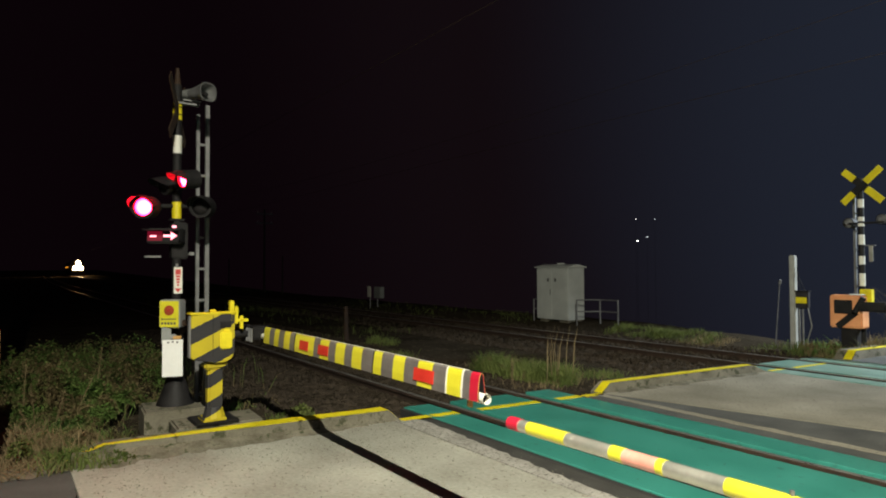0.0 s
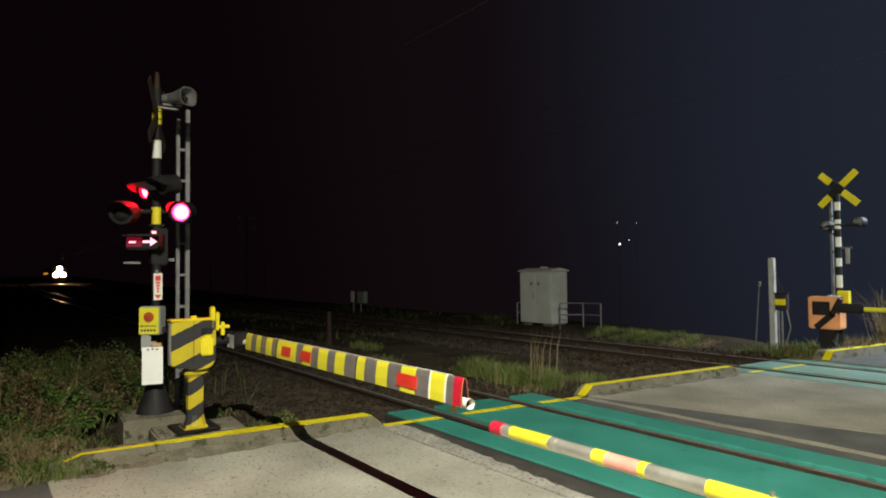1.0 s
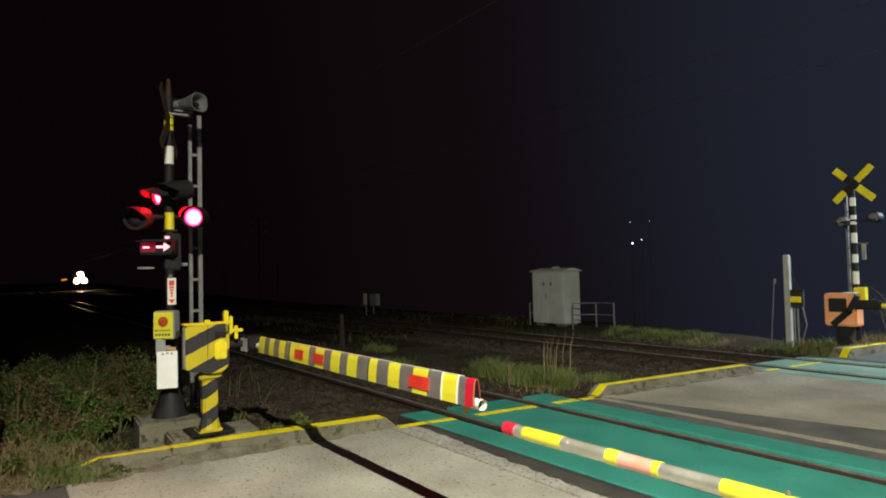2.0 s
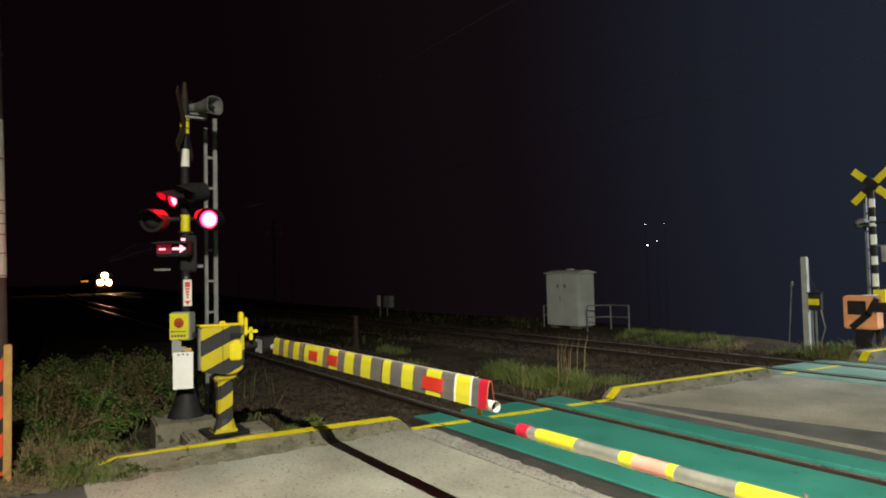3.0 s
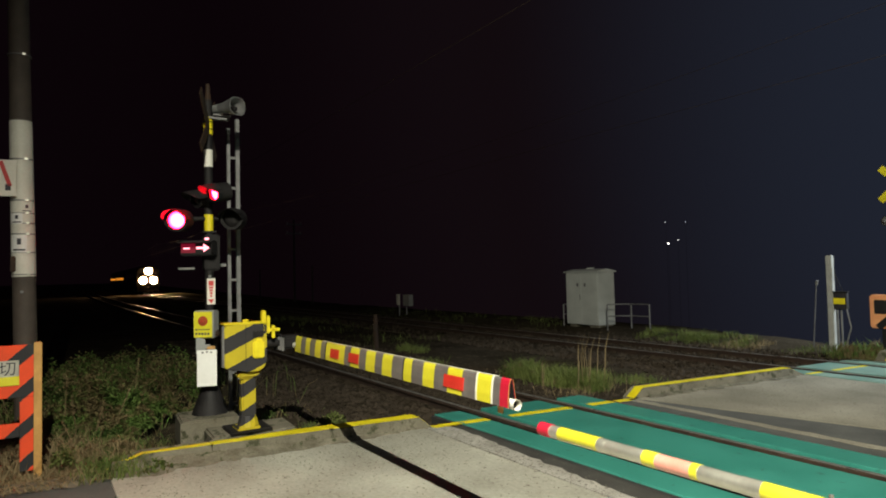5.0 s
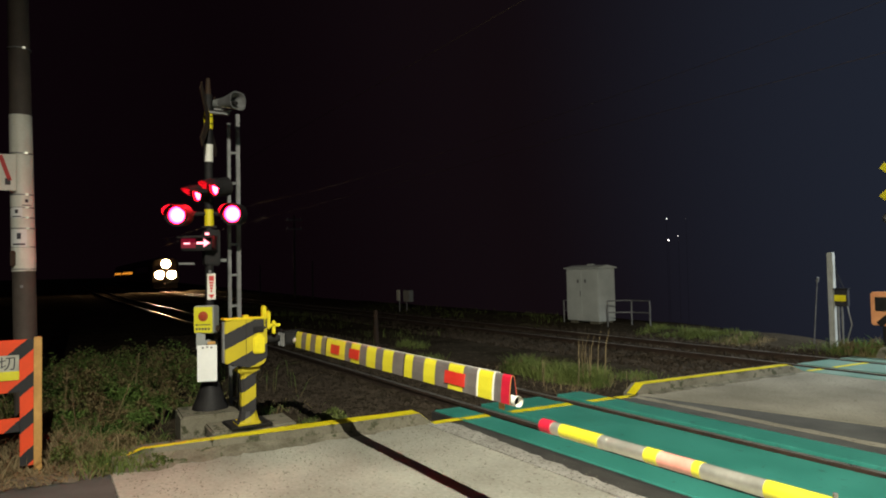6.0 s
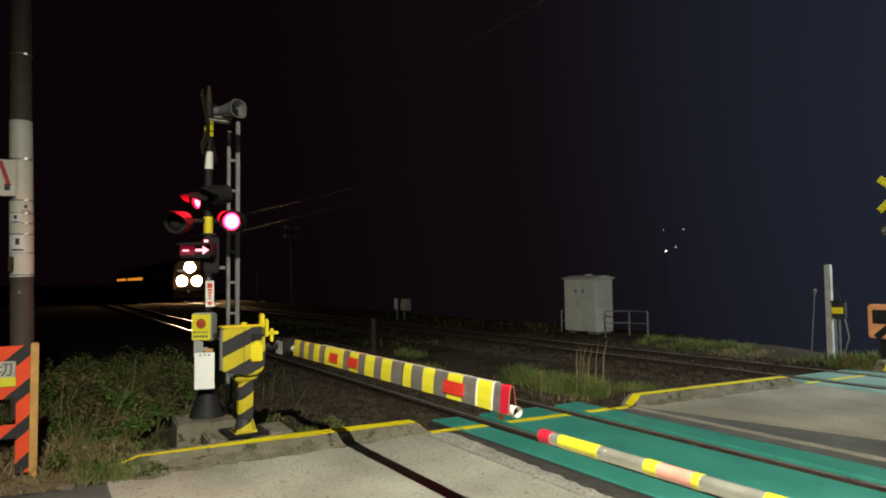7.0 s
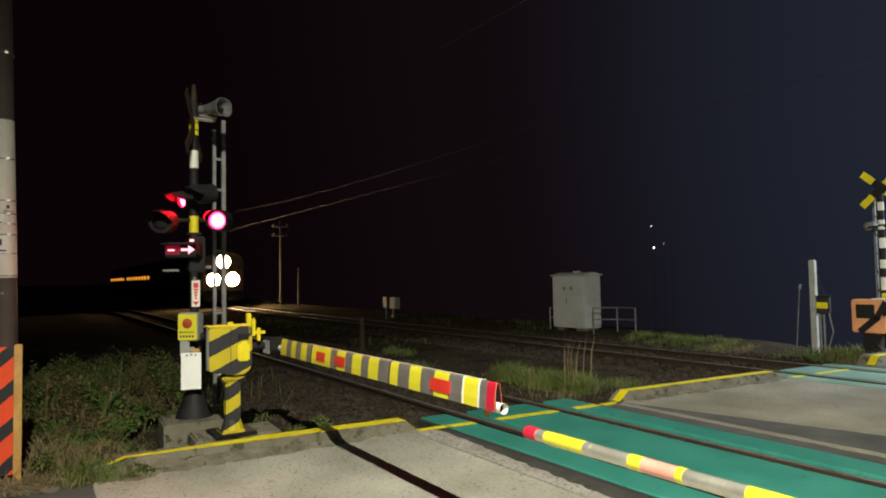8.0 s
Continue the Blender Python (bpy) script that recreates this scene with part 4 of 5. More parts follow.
def handrail(pts, z, label):
    base = thing("handrail", label, "handrail")
    for x, y in pts:
        piece("post", lambda bm: rod(bm, (x, y, -0.1), (x, y, z), 0.022, None, 10), m_grey, base)
    for (xa, ya), (xb, yb) in zip(pts, pts[1:]):
        for h in (z, z * 0.55):
            piece("rail", lambda bm: rod(bm, (xa, ya, h), (xb, yb, h), 0.018, None, 10), m_grey, base)
    return base


handrail([(-12.80, 13.32), (-12.42, 13.85), (-11.83, 13.9)], 0.72, "galvanised tube handrail beside the relay cabinet")
handrail([(-14.75, 13.5), (-15.1, 14.2)], 0.66, "short galvanised tube handrail behind the relay cabinet")


# ---- far side of the crossing ----
def far_post():
    base = thing("concrete_post", "short grey concrete post with a control box and conduits", "post")
    piece("shaft", lambda bm: box(bm, -6.855, 13.24, -0.1, -6.745, 13.36, 1.86, 0.015), m_pole_conc, base)
    piece("control_box", lambda bm: box(bm, -6.72, 13.22, 0.80, -6.50, 13.36, 1.13, 0.012), m_hood, base, "dark control box")
    piece("box_band", lambda bm: box(bm, -6.718, 13.212, 0.90, -6.502, 13.2195, 1.02), m_yellow, base, "yellow label band")
    piece("hood", lambda bm: box(bm, -6.73, 13.20, 1.132, -6.49, 13.38, 1.15, 0.004), m_black, base)
    for x in (-6.69, -6.62):
        piece("conduit", lambda bm: rod(bm, (x, 13.3, -0.1), (x, 13.3, 0.80), 0.018, None, 10), m_grey, base)
    piece("conduit", lambda bm: (rod(bm, (-6.52, 13.3, 0.80), (-6.45, 13.3, 0.45), 0.014, None, 8), rod(bm, (-6.45, 13.3, 0.45), (-6.60, 13.3, -0.05), 0.014, None, 8)), m_grey, base)
    piece("cable", lambda bm: (rod(bm, (-6.72, 13.3, 1.62), (-6.66, 13.3, 1.14), 0.007, None, 6), rod(bm, (-6.72, 13.3, 1.5), (-6.57, 13.3, 1.14), 0.007, None, 6)), m_black, base)
    return base


far_post()
simple("garden_stake", lambda bm: (rod(bm, (-7.35, 13.6, -0.05), (-7.13, 13.4, 1.30), 0.012, 0.010, 8), rod(bm, (-7.13, 13.4, 1.28), (-7.10, 13.38, 1.36), 0.03, 0.025, 8)), m_grey, "thin leaning metal stake beside the concrete post", "stake")


def far_signal():
    base = thing("crossing_signal", "black and white banded crossing mast with yellow crossbuck beyond the tracks", "crossing signal")
    X, Y = -5.65, 13.6
    piece("mast", lambda bm: rod(bm, (X, Y, -0.1), (X, Y, 3.32), 0.05, 0.05, 18), m_black, base, "", True)
    for z0, z1 in ((3.13, 3.23), (2.76, 2.92), (2.50, 2.58), (2.40, 2.46), (2.05, 2.24), (1.67, 1.83), (1.26, 1.50)):
        piece("band", lambda bm: rod(bm, (X, Y, z0), (X, Y, z1), 0.054, 0.054, 18), m_white, base, "white reflective band", True)
    for s in (-1, 1):
        m = pose(X + 0.06, Y - 0.07, 3.17, 0, 0, 0) @ pose(0, 0, 0, 0, s * 43, 0)
        for a, b, mat_ in ((-0.46, -0.20, m_yellow), (-0.198, 0.09, m_black), (0.092, 0.46, m_yellow)):
            piece("crossbuck_blade", lambda bm: box(bm, a, -0.008 + 0.02 * s, -0.065, b, 0.008 + 0.02 * s, 0.065, 0.003, m), mat_, base, "yellow and black crossbuck blade")
    piece("lamp_arm", lambda bm: rod(bm, (X - 0.3, Y, 2.46), (X + 0.4, Y, 2.46), 0.02, None, 10), m_black, base)
    for x, z in ((X - 0.25, 2.48), (X + 0.33, 2.52)):
        piece("lamp", lambda bm: rod(bm, (x, Y + 0.05, z), (x, Y + 0.25, z), 0.10, 0.10, 20), m_black, base, "dark lamp seen from behind", True)
        piece("lamp_cap", lambda bm: rod(bm, (x, Y - 0.02, z), (x, Y + 0.05, z), 0.03, 0.09, 14), m_grey, base)
    piece("side_plate", lambda bm: box(bm, X + 0.13, Y - 0.02, 1.72, X + 0.20, Y, 2.02, 0.004), m_silver, base, "grey plate on a bracket")
    piece("plate_arm", lambda bm: box(bm, X, Y - 0.012, 2.02, X + 0.24, Y + 0.012, 2.04), m_grey, base)
    piece("button_box", lambda bm: box(bm, X + 0.02, Y - 0.18, 0.95, X + 0.22, Y - 0.05, 1.20, 0.01), m_yellow, base, "yellow emergency box")
    return base


far_signal()
lat2 = ladder_mast("lattice_post", -5.88, 14.0, -0.1, 3.0, 0.1, m_grey, "thin lattice post behind the far crossing mast")
for o in lat2.children:
    o.matrix_basis = Matrix.Translation((-5.88, 14.0, 0)) @ pose(0, 0, 0, 0, 0, 90) @ Matrix.Translation((5.88, -14.0, 0))


def far_machine():
    base = thing("barrier_machine", "orange painted barrier machine with a black stripe beyond the tracks", "barrier machine")
    piece("case", lambda bm: box(bm, -6.07, 13.20, 0.47, -5.50, 13.50, 1.09, 0.025), m_orange_back, base, "orange case")
    piece("panel", lambda bm: box(bm, -5.98, 13.17, 0.74, -5.66, 13.199, 1.0, 0.012), m_black, base, "recessed black panel")
    m = pose(-5.78, 13.193, 0.62, 0, 0, 0) @ pose(0, 0, 0, 0, -42, 0)
    piece("stripe", lambda bm: box(bm, -0.20, -0.004, -0.06, 0.24, 0.004, 0.06, 0, m), m_black, base, "black stripe")
    # glint on the lid, made as a small white flap
    piece("lid_glint", lambda bm: box(bm, -5.72, 13.19, 1.092, -5.50, 13.40, 1.11, 0.006), m_white, base, "white flap painted as a glint on the lid")
    piece("column", lambda bm: box(bm, -5.90, 13.25, -0.1, -5.62, 13.45, 0.47, 0.02), m_black, base)
    piece("hub", lambda bm: (box(bm, -5.52, 13.08, 0.80, -5.05, 13.20, 0.98, 0.03), rod(bm, (-5.6, 13.14, 0.78), (-5.45, 13.14, 1.06), 0.05)), m_black, base, "black boom hub")
    return base


far_machine()


def far_boom():
    base = thing("barrier_boom", "lowered yellow and black barrier boom beyond the tracks", "barrier boom")
    for k in range(8):
        x0 = -5.05 + 0.45 * k
        piece("band", lambda bm: rod(bm, (x0, 13.14, 0.88), (x0 + 0.45, 13.14, 0.88), 0.04, 0.04, 16), m_yellow_clean if k % 2 == 0 else m_black, base, "", True)
    return base


far_boom()


# ---- lineside things ----
def small(name, label, category, bits, group=""):
    base = thing(name, label, category, group=group)
    for nm, fn, mat_ in bits:
        piece(nm, fn, mat_, base)
    return base


small("stub_post", "short weathered brown stub post between the tracks", "post", (("shaft", lambda bm: rod(bm, (-14.2, 6.9, -0.15), (-14.2, 6.9, 0.72), 0.07, 0.05, 10), m_rust),))
small("lineside_marker", "small white marker plate on a post behind the far track", "marker", (
    ("post", lambda bm: rod(bm, (-24.4, 13.0, -0.1), (-24.4, 13.0, 0.85), 0.03, None, 8), m_grey),
    ("plate", lambda bm: box(bm, -24.55, 12.94, 0.40, -24.28, 12.97, 0.86, 0.01), m_white)))
small("lineside_box", "small grey cable box on a post behind the far track", "cable box", (
    ("post", lambda bm: rod(bm, (-24.12, 13.2, -0.1), (-24.12, 13.2, 0.4), 0.03, None, 8), m_grey),
    ("case", lambda bm: box(bm, -24.27, 13.1, 0.36, -23.72, 13.3, 0.84, 0.02), m_grey_paint)))


def line_pole(x, y, h, r, arms, label):
    base = thing("line_pole", label, "line pole", group="poles along the railway")
    piece("shaft", lambda bm: rod(bm, (x, y, -0.2), (x, y, h), r, r * 0.75, 12), m_line_pole, base, "", True)
    for z in arms:
        piece("cross_arm", lambda bm: box(bm, x - 0.05, y - 0.55, z, x + 0.05, y + 0.55, z + 0.09), m_grey, base)
        for k in (-0.45, 0.0, 0.45):
            piece("insulator", lambda bm: rod(bm, (x, y + k, z + 0.09), (x, y + k, z + 0.2), 0.03, 0.02, 8), m_white, base)
    return base


line_pole(-41.5, 14.3, 5.5, 0.075, (5.15, 4.55), "slim concrete line pole with cross arms behind the far track")
line_pole(-47.0, 13.6, 2.3, 0.05, (), "short slim post beside the far track")
line_pole(-39.0, 14.6, 2.4, 0.05, (), "short slim post beside the far track")


def wire(y, z, r, sag, label, span=42.0, start=-150.0, end=35.0):
    bm = bmesh.new()
    xs = steps(start, end, 90)
    rings = []
    for x in xs:
        s = ((x - 2.0) % span) / span
        zz = z - sag * 4 * s * (1 - s)
        rings.append([bm.verts.new((x, y + bend(x) + r * math.cos(a), zz + r * math.sin(a))) for a in (0.5, 2.6, 4.7)])
    for p, q in zip(rings, rings[1:]):
        for k in range(3):
            bm.faces.new((p[k], p[(k + 1) % 3], q[(k + 1) % 3], q[k]))
    return thing("overhead_wire", label, "overhead wire", bm, (m_wire,), "structure")


wire(FAR, 4.88, 0.005, 0.0, "thin overhead contact wire above the far track")
wire(FAR, 5.95, 0.0045, 0.5, "thin sagging messenger wire above the far track")
wire(NEAR, 4.95, 0.004, 0.0, "thin overhead contact wire above the near track")


# distant lights; the poles are added to carry them
def lamps_far():
    bm = bmesh.new()
    bmesh.ops.create_icosphere(bm, subdivisions=2, radius=0.5)
    white = meshed("lamp_globe", bm, m_far_white)
    for b, e, s, d in ((51.32, 2.17, 0.60, 300), (51.19, 3.99, 0.24, 300), (52.73, 3.97, 0.16, 300), (52.1, 2.48, 0.24, 300)):
        dx, dy = -math.cos(radians(b)) * d, math.sin(radians(b)) * d
        top = 1.65 + d * math.tan(radians(e))
        base = thing("distant_lamp", "far white light on an added tall pole", "street lamp", group="distant white lamps")
        base.location = (dx, dy, 0)
        ob = new("globe", white)
        ob.parent, ob.location, ob.scale = base, (0, 0, top), (s, s, s)
        piece("pole", lambda bm: rod(bm, (0, 0, ground_height(dx, dy) - 1.5), (0, 0, top - 0.3), 0.04, 0.03, 6), m_pole, base)


lamps_far()


# ---- the train ----
def train():
    base = thing("train", "approaching dark locomotive with three lit warm-white headlamps", "train")

    def body(bm):
        prof = [(-1.38, 0.95), (1.38, 0.95), (1.42, 1.3), (1.40, 2.9), (1.20, 3.35), (0.7, 3.58), (-0.7, 3.58), (-1.20, 3.35), (-1.40, 2.9), (-1.42, 1.3)]
        rings = []
        for x, s in ((-18.0, 1.0), (-0.35, 1.0), (-0.1, 0.97), (0.0, 0.90)):
            rings.append([bm.verts.new((x, y * s, 2.2 + (z - 2.2) * (0.3 + 0.7 * s if s < 1 else 1))) for y, z in prof])
        for r, s in zip(rings, rings[1:]):
            for k in range(10):
                bm.faces.new((r[k], r[(k + 1) % 10], s[(k + 1) % 10], s[k]))
        bm.faces.new(rings[0])
        bm.faces.new(rings[-1][::-1])

    piece("body", body, m_train, base)
    for y0, y1 in ((-1.08, -0.40), (0.40, 1.08)):
        piece("windscreen", lambda bm: box(bm, -0.04, y0, 2.05, 0.012, y1, 2.72, 0.02), m_glass, base, "dark windscreen pane")
    piece("front_door", lambda bm: box(bm, -0.04, -0.33, 1.1, 0.015, 0.33, 2.5, 0.02), m_train, base)
    # lens and housing are oversized; the extra width stands in for bloom
    for y, z in ((-0.60, 1.75), (0.60, 1.75), (0.02, 2.92)):
        lamp = piece("headlamp", lambda bm: rod(bm, (-0.05, y, z), (0.05, y, z), 0.47, 0.45, 28), m_train, base, "round headlamp housing", True)
        ob = piece("headlamp_lens_bloom", lambda bm: rod(bm, (0.051, 0, 0), (0.07, 0, 0), 0.42, 0.41, 28), m_head_on, lamp, "lit warm-white lens, oversized to show its bloom")
        ob.location = (0, y, z)
    piece("skirt", lambda bm: box(bm, -0.6, -1.25, 0.35, -0.1, 1.25, 0.95, 0.04), m_black, base, "black skirt")
    piece("coupler", lambda bm: (box(bm, -0.5, -0.15, 0.72, 0.35, 0.15, 0.98, 0.04), rod(bm, (0.3, 0, 0.7), (0.3, 0, 1.0), 0.12)), m_black, base)
    for cx in (-2.6, -15.4):
        piece("bogie", lambda bm: box(bm, cx - 1.5, -1.0, 0.40, cx + 1.5, 1.0, 0.80, 0.08), m_black, base)
        for dx in (-1.05, 1.05):
            piece("wheelset", lambda bm: [rod(bm, (cx + dx, s * 0.53, 0.43), (cx + dx, s * 0.66, 0.43), 0.43, 0.43, 24) for s in (-1, 1)] and rod(bm, (cx + dx, -0.6, 0.43), (cx + dx, 0.6, 0.43), 0.07), m_rail_side, base)
    for k in range(6):
        for s in (-1, 1):
            piece("side_window", lambda bm: box(bm, -4.6 - 2.1 * k, s * 1.40 - 0.01, 1.85, -3.1 - 2.1 * k, s * 1.40 + 0.015, 2.65, 0.0), m_glass, base)
    return base


the_train = train()


def passenger_car():
    base = thing("passenger_car", "dark passenger car with a row of lit orange windows", "railway car", group="cars behind the locomotive")

    def body(bm):
        prof = [(-1.38, 0.95), (1.38, 0.95), (1.42, 1.3), (1.40, 2.9), (1.20, 3.35), (0.7, 3.58), (-0.7, 3.58), (-1.20, 3.35), (-1.40, 2.9), (-1.42, 1.3)]
        a = [bm.verts.new((0, y, z)) for y, z in prof]
        b = [bm.verts.new((-19.5, y, z)) for y, z in prof]
        bm.faces.new(a)
        bm.faces.new(b[::-1])
        for k in range(10):
            bm.faces.new((a[k], a[(k + 1) % 10], b[(k + 1) % 10], b[k]))

    piece("body", body, m_train, base)
    for cx in (-2.8, -16.7):
        piece("bogie", lambda bm: box(bm, cx - 1.5, -1.0, 0.05, cx + 1.5, 1.0, 0.95, 0.2), m_black, base)
    for s in (-1, 1):
        for k in range(9):
            w = random.uniform(0.9, 1.35)
            piece("window", lambda bm: box(bm, -1.4 - 2.0 * k - w, s * 1.408 - 0.03, 1.95, -1.4 - 2.0 * k, s * 1.408 + 0.03, 2.25, 0.0), m_window_on, base, "lit orange window")
    return base


first_car = passenger_car()
CARS = [(19.2, first_car), (39.6, copy_thing(first_car, Matrix()))]


# ---- dirt and grit on the road ----
def dirt_strip(y0, y1, width, seed, grow=0.0, lift=0.014):
    """Soil washed against the kerb's foot, with a ragged edge towards the road."""
    bm = bmesh.new()
    ys = steps(y0, y1, 60)
    wide = lambda y: width * (1 + grow * max(0.0, y1 - y) / (y1 - y0))
    a = [bm.verts.new((kx(y) + 0.004, y, 0.014 + lift * max(0.0, y1 - y) / (y1 - y0))) for y in ys]
    mid = [bm.verts.new((kx(y) + 0.35 * wide(y), y, 0.010 + 0.4 * lift * max(0.0, y1 - y) / (y1 - y0))) for y in ys]
    b = [bm.verts.new((kx(y) + max(0.06, wide(y) * (0.75 + 0.6 * noise.noise((y * 3.1, seed, 0)) + 0.35 * noise.noise((y * 11, seed, 4)))), y, 0.001)) for y in ys]
    for p, q in ((a, mid), (mid, b)):
        for i in range(60):
            bm.faces.new((p[i], q[i], q[i + 1], p[i + 1]))
    return thing("dirt", "brown dirt and moss washed against the kerb", "dirt", bm, (m_dirt,), "stuff")


dirt_strip(0.52, 3.2, 0.11, 1.0, 2.2, 0.075)
dirt_strip(-1.6, 0.51, 0.34, 3.0)
dirt_strip(6.7, 9.6, 0.14, 7.0)


def grit():
    rng = np.random.default_rng(31)
    verts, faces = [], []
    for k in range(3200):
        y = rng.uniform(0.6, 3.7) if k < 2500 else rng.uniform(6.7, 9.8)
        x = kx(y) + 0.03 + abs(rng.normal(0, 0.9)) if k % 2 else rng.uniform(kx(y) + 0.05, 0.9)
        if k < 2500 and k % 6 == 0:
            y = rng.normal(3.6, 0.08)
        s = rng.uniform(0.002, 0.007)
        h = rng.uniform(0.4, 1.0) * s
        t = rng.uniform(0, 6.28)
        i = len(verts)
        for q in range(4):
            a = t + q * 1.57 + rng.uniform(-0.4, 0.4)
            verts.append((x + s * math.cos(a), y + s * math.sin(a), 0.002))
        verts.append((x, y, 0.004 + h))
        faces += [(i + q, i + (q + 1) % 4, i + 4) for q in range(4)]
    me = bpy.data.meshes.new("grit")
    me.from_pydata(verts, [], faces)
    me.materials.append(m_concrete_old)
    tagged(new("grit", me), "loose grit and small chips on the concrete", "grit", kind="stuff")


grit()


# ---- plants and ballast ----
def blades(name, label, category, spots, mat_, seed, width=0.012, lean=0.5, wave=0.35):
    """Grass or weeds: spots of (x0, x1, y0, y1, count, least height, greatest height), clumped."""
    rng = np.random.default_rng(seed)
    verts, faces = [], []
    for x0, x1, y0, y1, count, h0, h1 in spots:
        clumps = max(1, count // 45)
        cx, cy = rng.uniform(x0, x1, clumps), rng.uniform(y0, y1, clumps)
        ch = rng.uniform(0.55, 1.0, clumps)
        spread = max(0.08, 0.55 * math.sqrt((x1 - x0) * (y1 - y0) / clumps))
        for _ in range(count):
            c = rng.integers(clumps)
            x, y = cx[c] + rng.normal(0, spread), cy[c] + rng.normal(0, spread)
            if kx(y) - 0.10 < x < ROAD_R and y0 > 1.5:
                continue
            z = ground_height(x, y) - 0.01
            if kx(y) - 0.2 < x < kx(y) + 0.3:
                z = 0.0
            h = rng.uniform(h0, h1) * ch[c]
            a, l = rng.uniform(0, 2 * math.pi), rng.uniform(0.1, lean) * h
            dx, dy = math.cos(a) * l, math.sin(a) * l
            b = rng.uniform(0, math.pi)
            wx, wy = math.cos(b) * width * rng.uniform(0.5, 1.2), math.sin(b) * width * rng.uniform(0.5, 1.2)
            i = len(verts)
            verts += [(x - wx / 2, y - wy / 2, z), (x + wx / 2, y + wy / 2, z), (x + dx * wave + wx / 2, y + dy * wave + wy / 2, z + h * 0.6), (x + dx * wave - wx / 2, y + dy * wave - wy / 2, z + h * 0.6), (x + dx, y + dy, z + h * rng.uniform(0.8, 1.0))]
            faces += [(i, i + 1, i + 2, i + 3), (i + 3, i + 2, i + 4)]
    me = bpy.data.meshes.new(name)
    me.from_pydata(verts, [], faces)
    me.materials.append(mat_)
    return tagged(new(name, me), label, category, kind="stuff")


def leafy(name, label, mounds, mat_, seed, size=(0.025, 0.075)):
    """Low tangled shrubs: mounds of (x, y, radius x, radius y, height, leaves), of folded pointed leaves that lean outwards."""
    rng = np.random.default_rng(seed)
    verts, faces = [], []
    for mx, my, rx, ry, h, count in mounds:
        lumps = [(rng.uniform(-0.7, 0.7), rng.uniform(-0.7, 0.7), rng.uniform(0.25, 0.5), rng.uniform(0.6, 1.1)) for _ in range(9)]
        for _ in range(count):
            lx, ly, lr, lh = lumps[rng.integers(9)]
            v = rng.normal(0, 1, 3)
            v /= np.linalg.norm(v)
            v[2] = abs(v[2])
            d = rng.uniform(0.45, 1.0) ** 0.5
            px, py = lx + v[0] * lr * d, ly + v[1] * lr * d
            x, y = mx + px * rx, my + py * ry
            dome = max(0.08, 1.0 - 0.75 * (px * px + py * py))
            z = max(0.0, ground_height(x, y)) + h * lh * dome * (0.25 + 0.75 * v[2] * d)
            s = rng.uniform(*size)
            a = math.atan2(v[1], v[0]) + rng.normal(0, 0.9)
            up = rng.normal(0.25, 0.5)
            ax, ay, az = math.cos(a) * math.cos(up), math.sin(a) * math.cos(up), math.sin(up)
            wx, wy = -math.sin(a) * s * 0.28, math.cos(a) * s * 0.28
            i = len(verts)
            verts += [(x, y, z), (x + ax * s * 0.55 + wx, y + ay * s * 0.55 + wy, z + az * s * 0.55 + 0.15 * s), (x + ax * s, y + ay * s, z + az * s - 0.2 * s), (x + ax * s * 0.55 - wx, y + ay * s * 0.55 - wy, z + az * s * 0.55 + 0.15 * s)]
            faces += [(i, i + 1, i + 2), (i, i + 2, i + 3)]
    me = bpy.data.meshes.new(name)
    me.from_pydata(verts, [], faces)
    me.materials.append(mat_)
    return tagged(new(name, me), label, "shrub", kind="stuff")


def plume(x, y, z, dx, dy, h, seed):
    """A dry stalk with a feathery seed head."""
    rng = np.random.default_rng(seed)
    bm = bmesh.new()
    rod(bm, (x, y, z), (x + dx, y + dy, z + h), 0.006, 0.003, 6)
    for k in range(70):
        t = rng.uniform(0.62, 1.04)
        c = Vector((x + dx * t, y + dy * t, z + h * t))
        a = rng.uniform(0, 6.28)
        e = c + Vector((math.cos(a) * 0.045, math.sin(a) * 0.045, rng.uniform(-0.03, 0.05))) * rng.uniform(0.4, 1.0)
        w = Vector((-math.sin(a), math.cos(a), 0)) * 0.004
        bm.faces.new([bm.verts.new(p) for p in (c - w, c + w, e)])
    return thing("dry_stalk", "bleached dry weed stalk with a ragged seed head", "dry weed", bm, (m_straw,), group="dry stalks in the verge")


leafy("verge_shrubs", "tangled dark green shrubs between the utility pole and the signal mast", [
    (-8.9, 0.45, 1.0, 0.8, 0.78, 9000), (-8.3, 1.0, 0.6, 0.5, 0.50, 5000), (-8.2, 0.1, 0.6, 0.45, 0.36, 5000), (-9.9, 1.35, 1.0, 0.9, 0.80, 6000), (-10.4, -0.1, 1.2, 0.9, 0.75, 5000),
    (-7.75, 0.72, 0.45, 0.36, 0.28, 4000), (-11.6, 1.1, 1.4, 1.2, 0.7, 3500), (-7.25, 0.55, 0.35, 0.28, 0.14, 2500), (-9.2, -0.7, 0.8, 0.6, 0.5, 900), (-8.2, 1.75, 0.5, 0.4, 0.25, 700)], m_weed, 4, (0.02, 0.06))
leafy("kerbside_weeds", "small bright green weeds at the verge's edge", [(-6.75, 0.17, 0.12, 0.10, 0.24, 260), (-6.45, 0.62, 0.22, 0.16, 0.12, 420), (-6.25, 0.85, 0.18, 0.16, 0.08, 300), (-6.55, 1.30, 0.06, 0.1, 0.1, 110), (-6.32, 2.35, 0.1, 0.14, 0.07, 160), (-6.9, 2.75, 0.22, 0.25, 0.14, 420)], m_grass, 6, (0.02, 0.05))
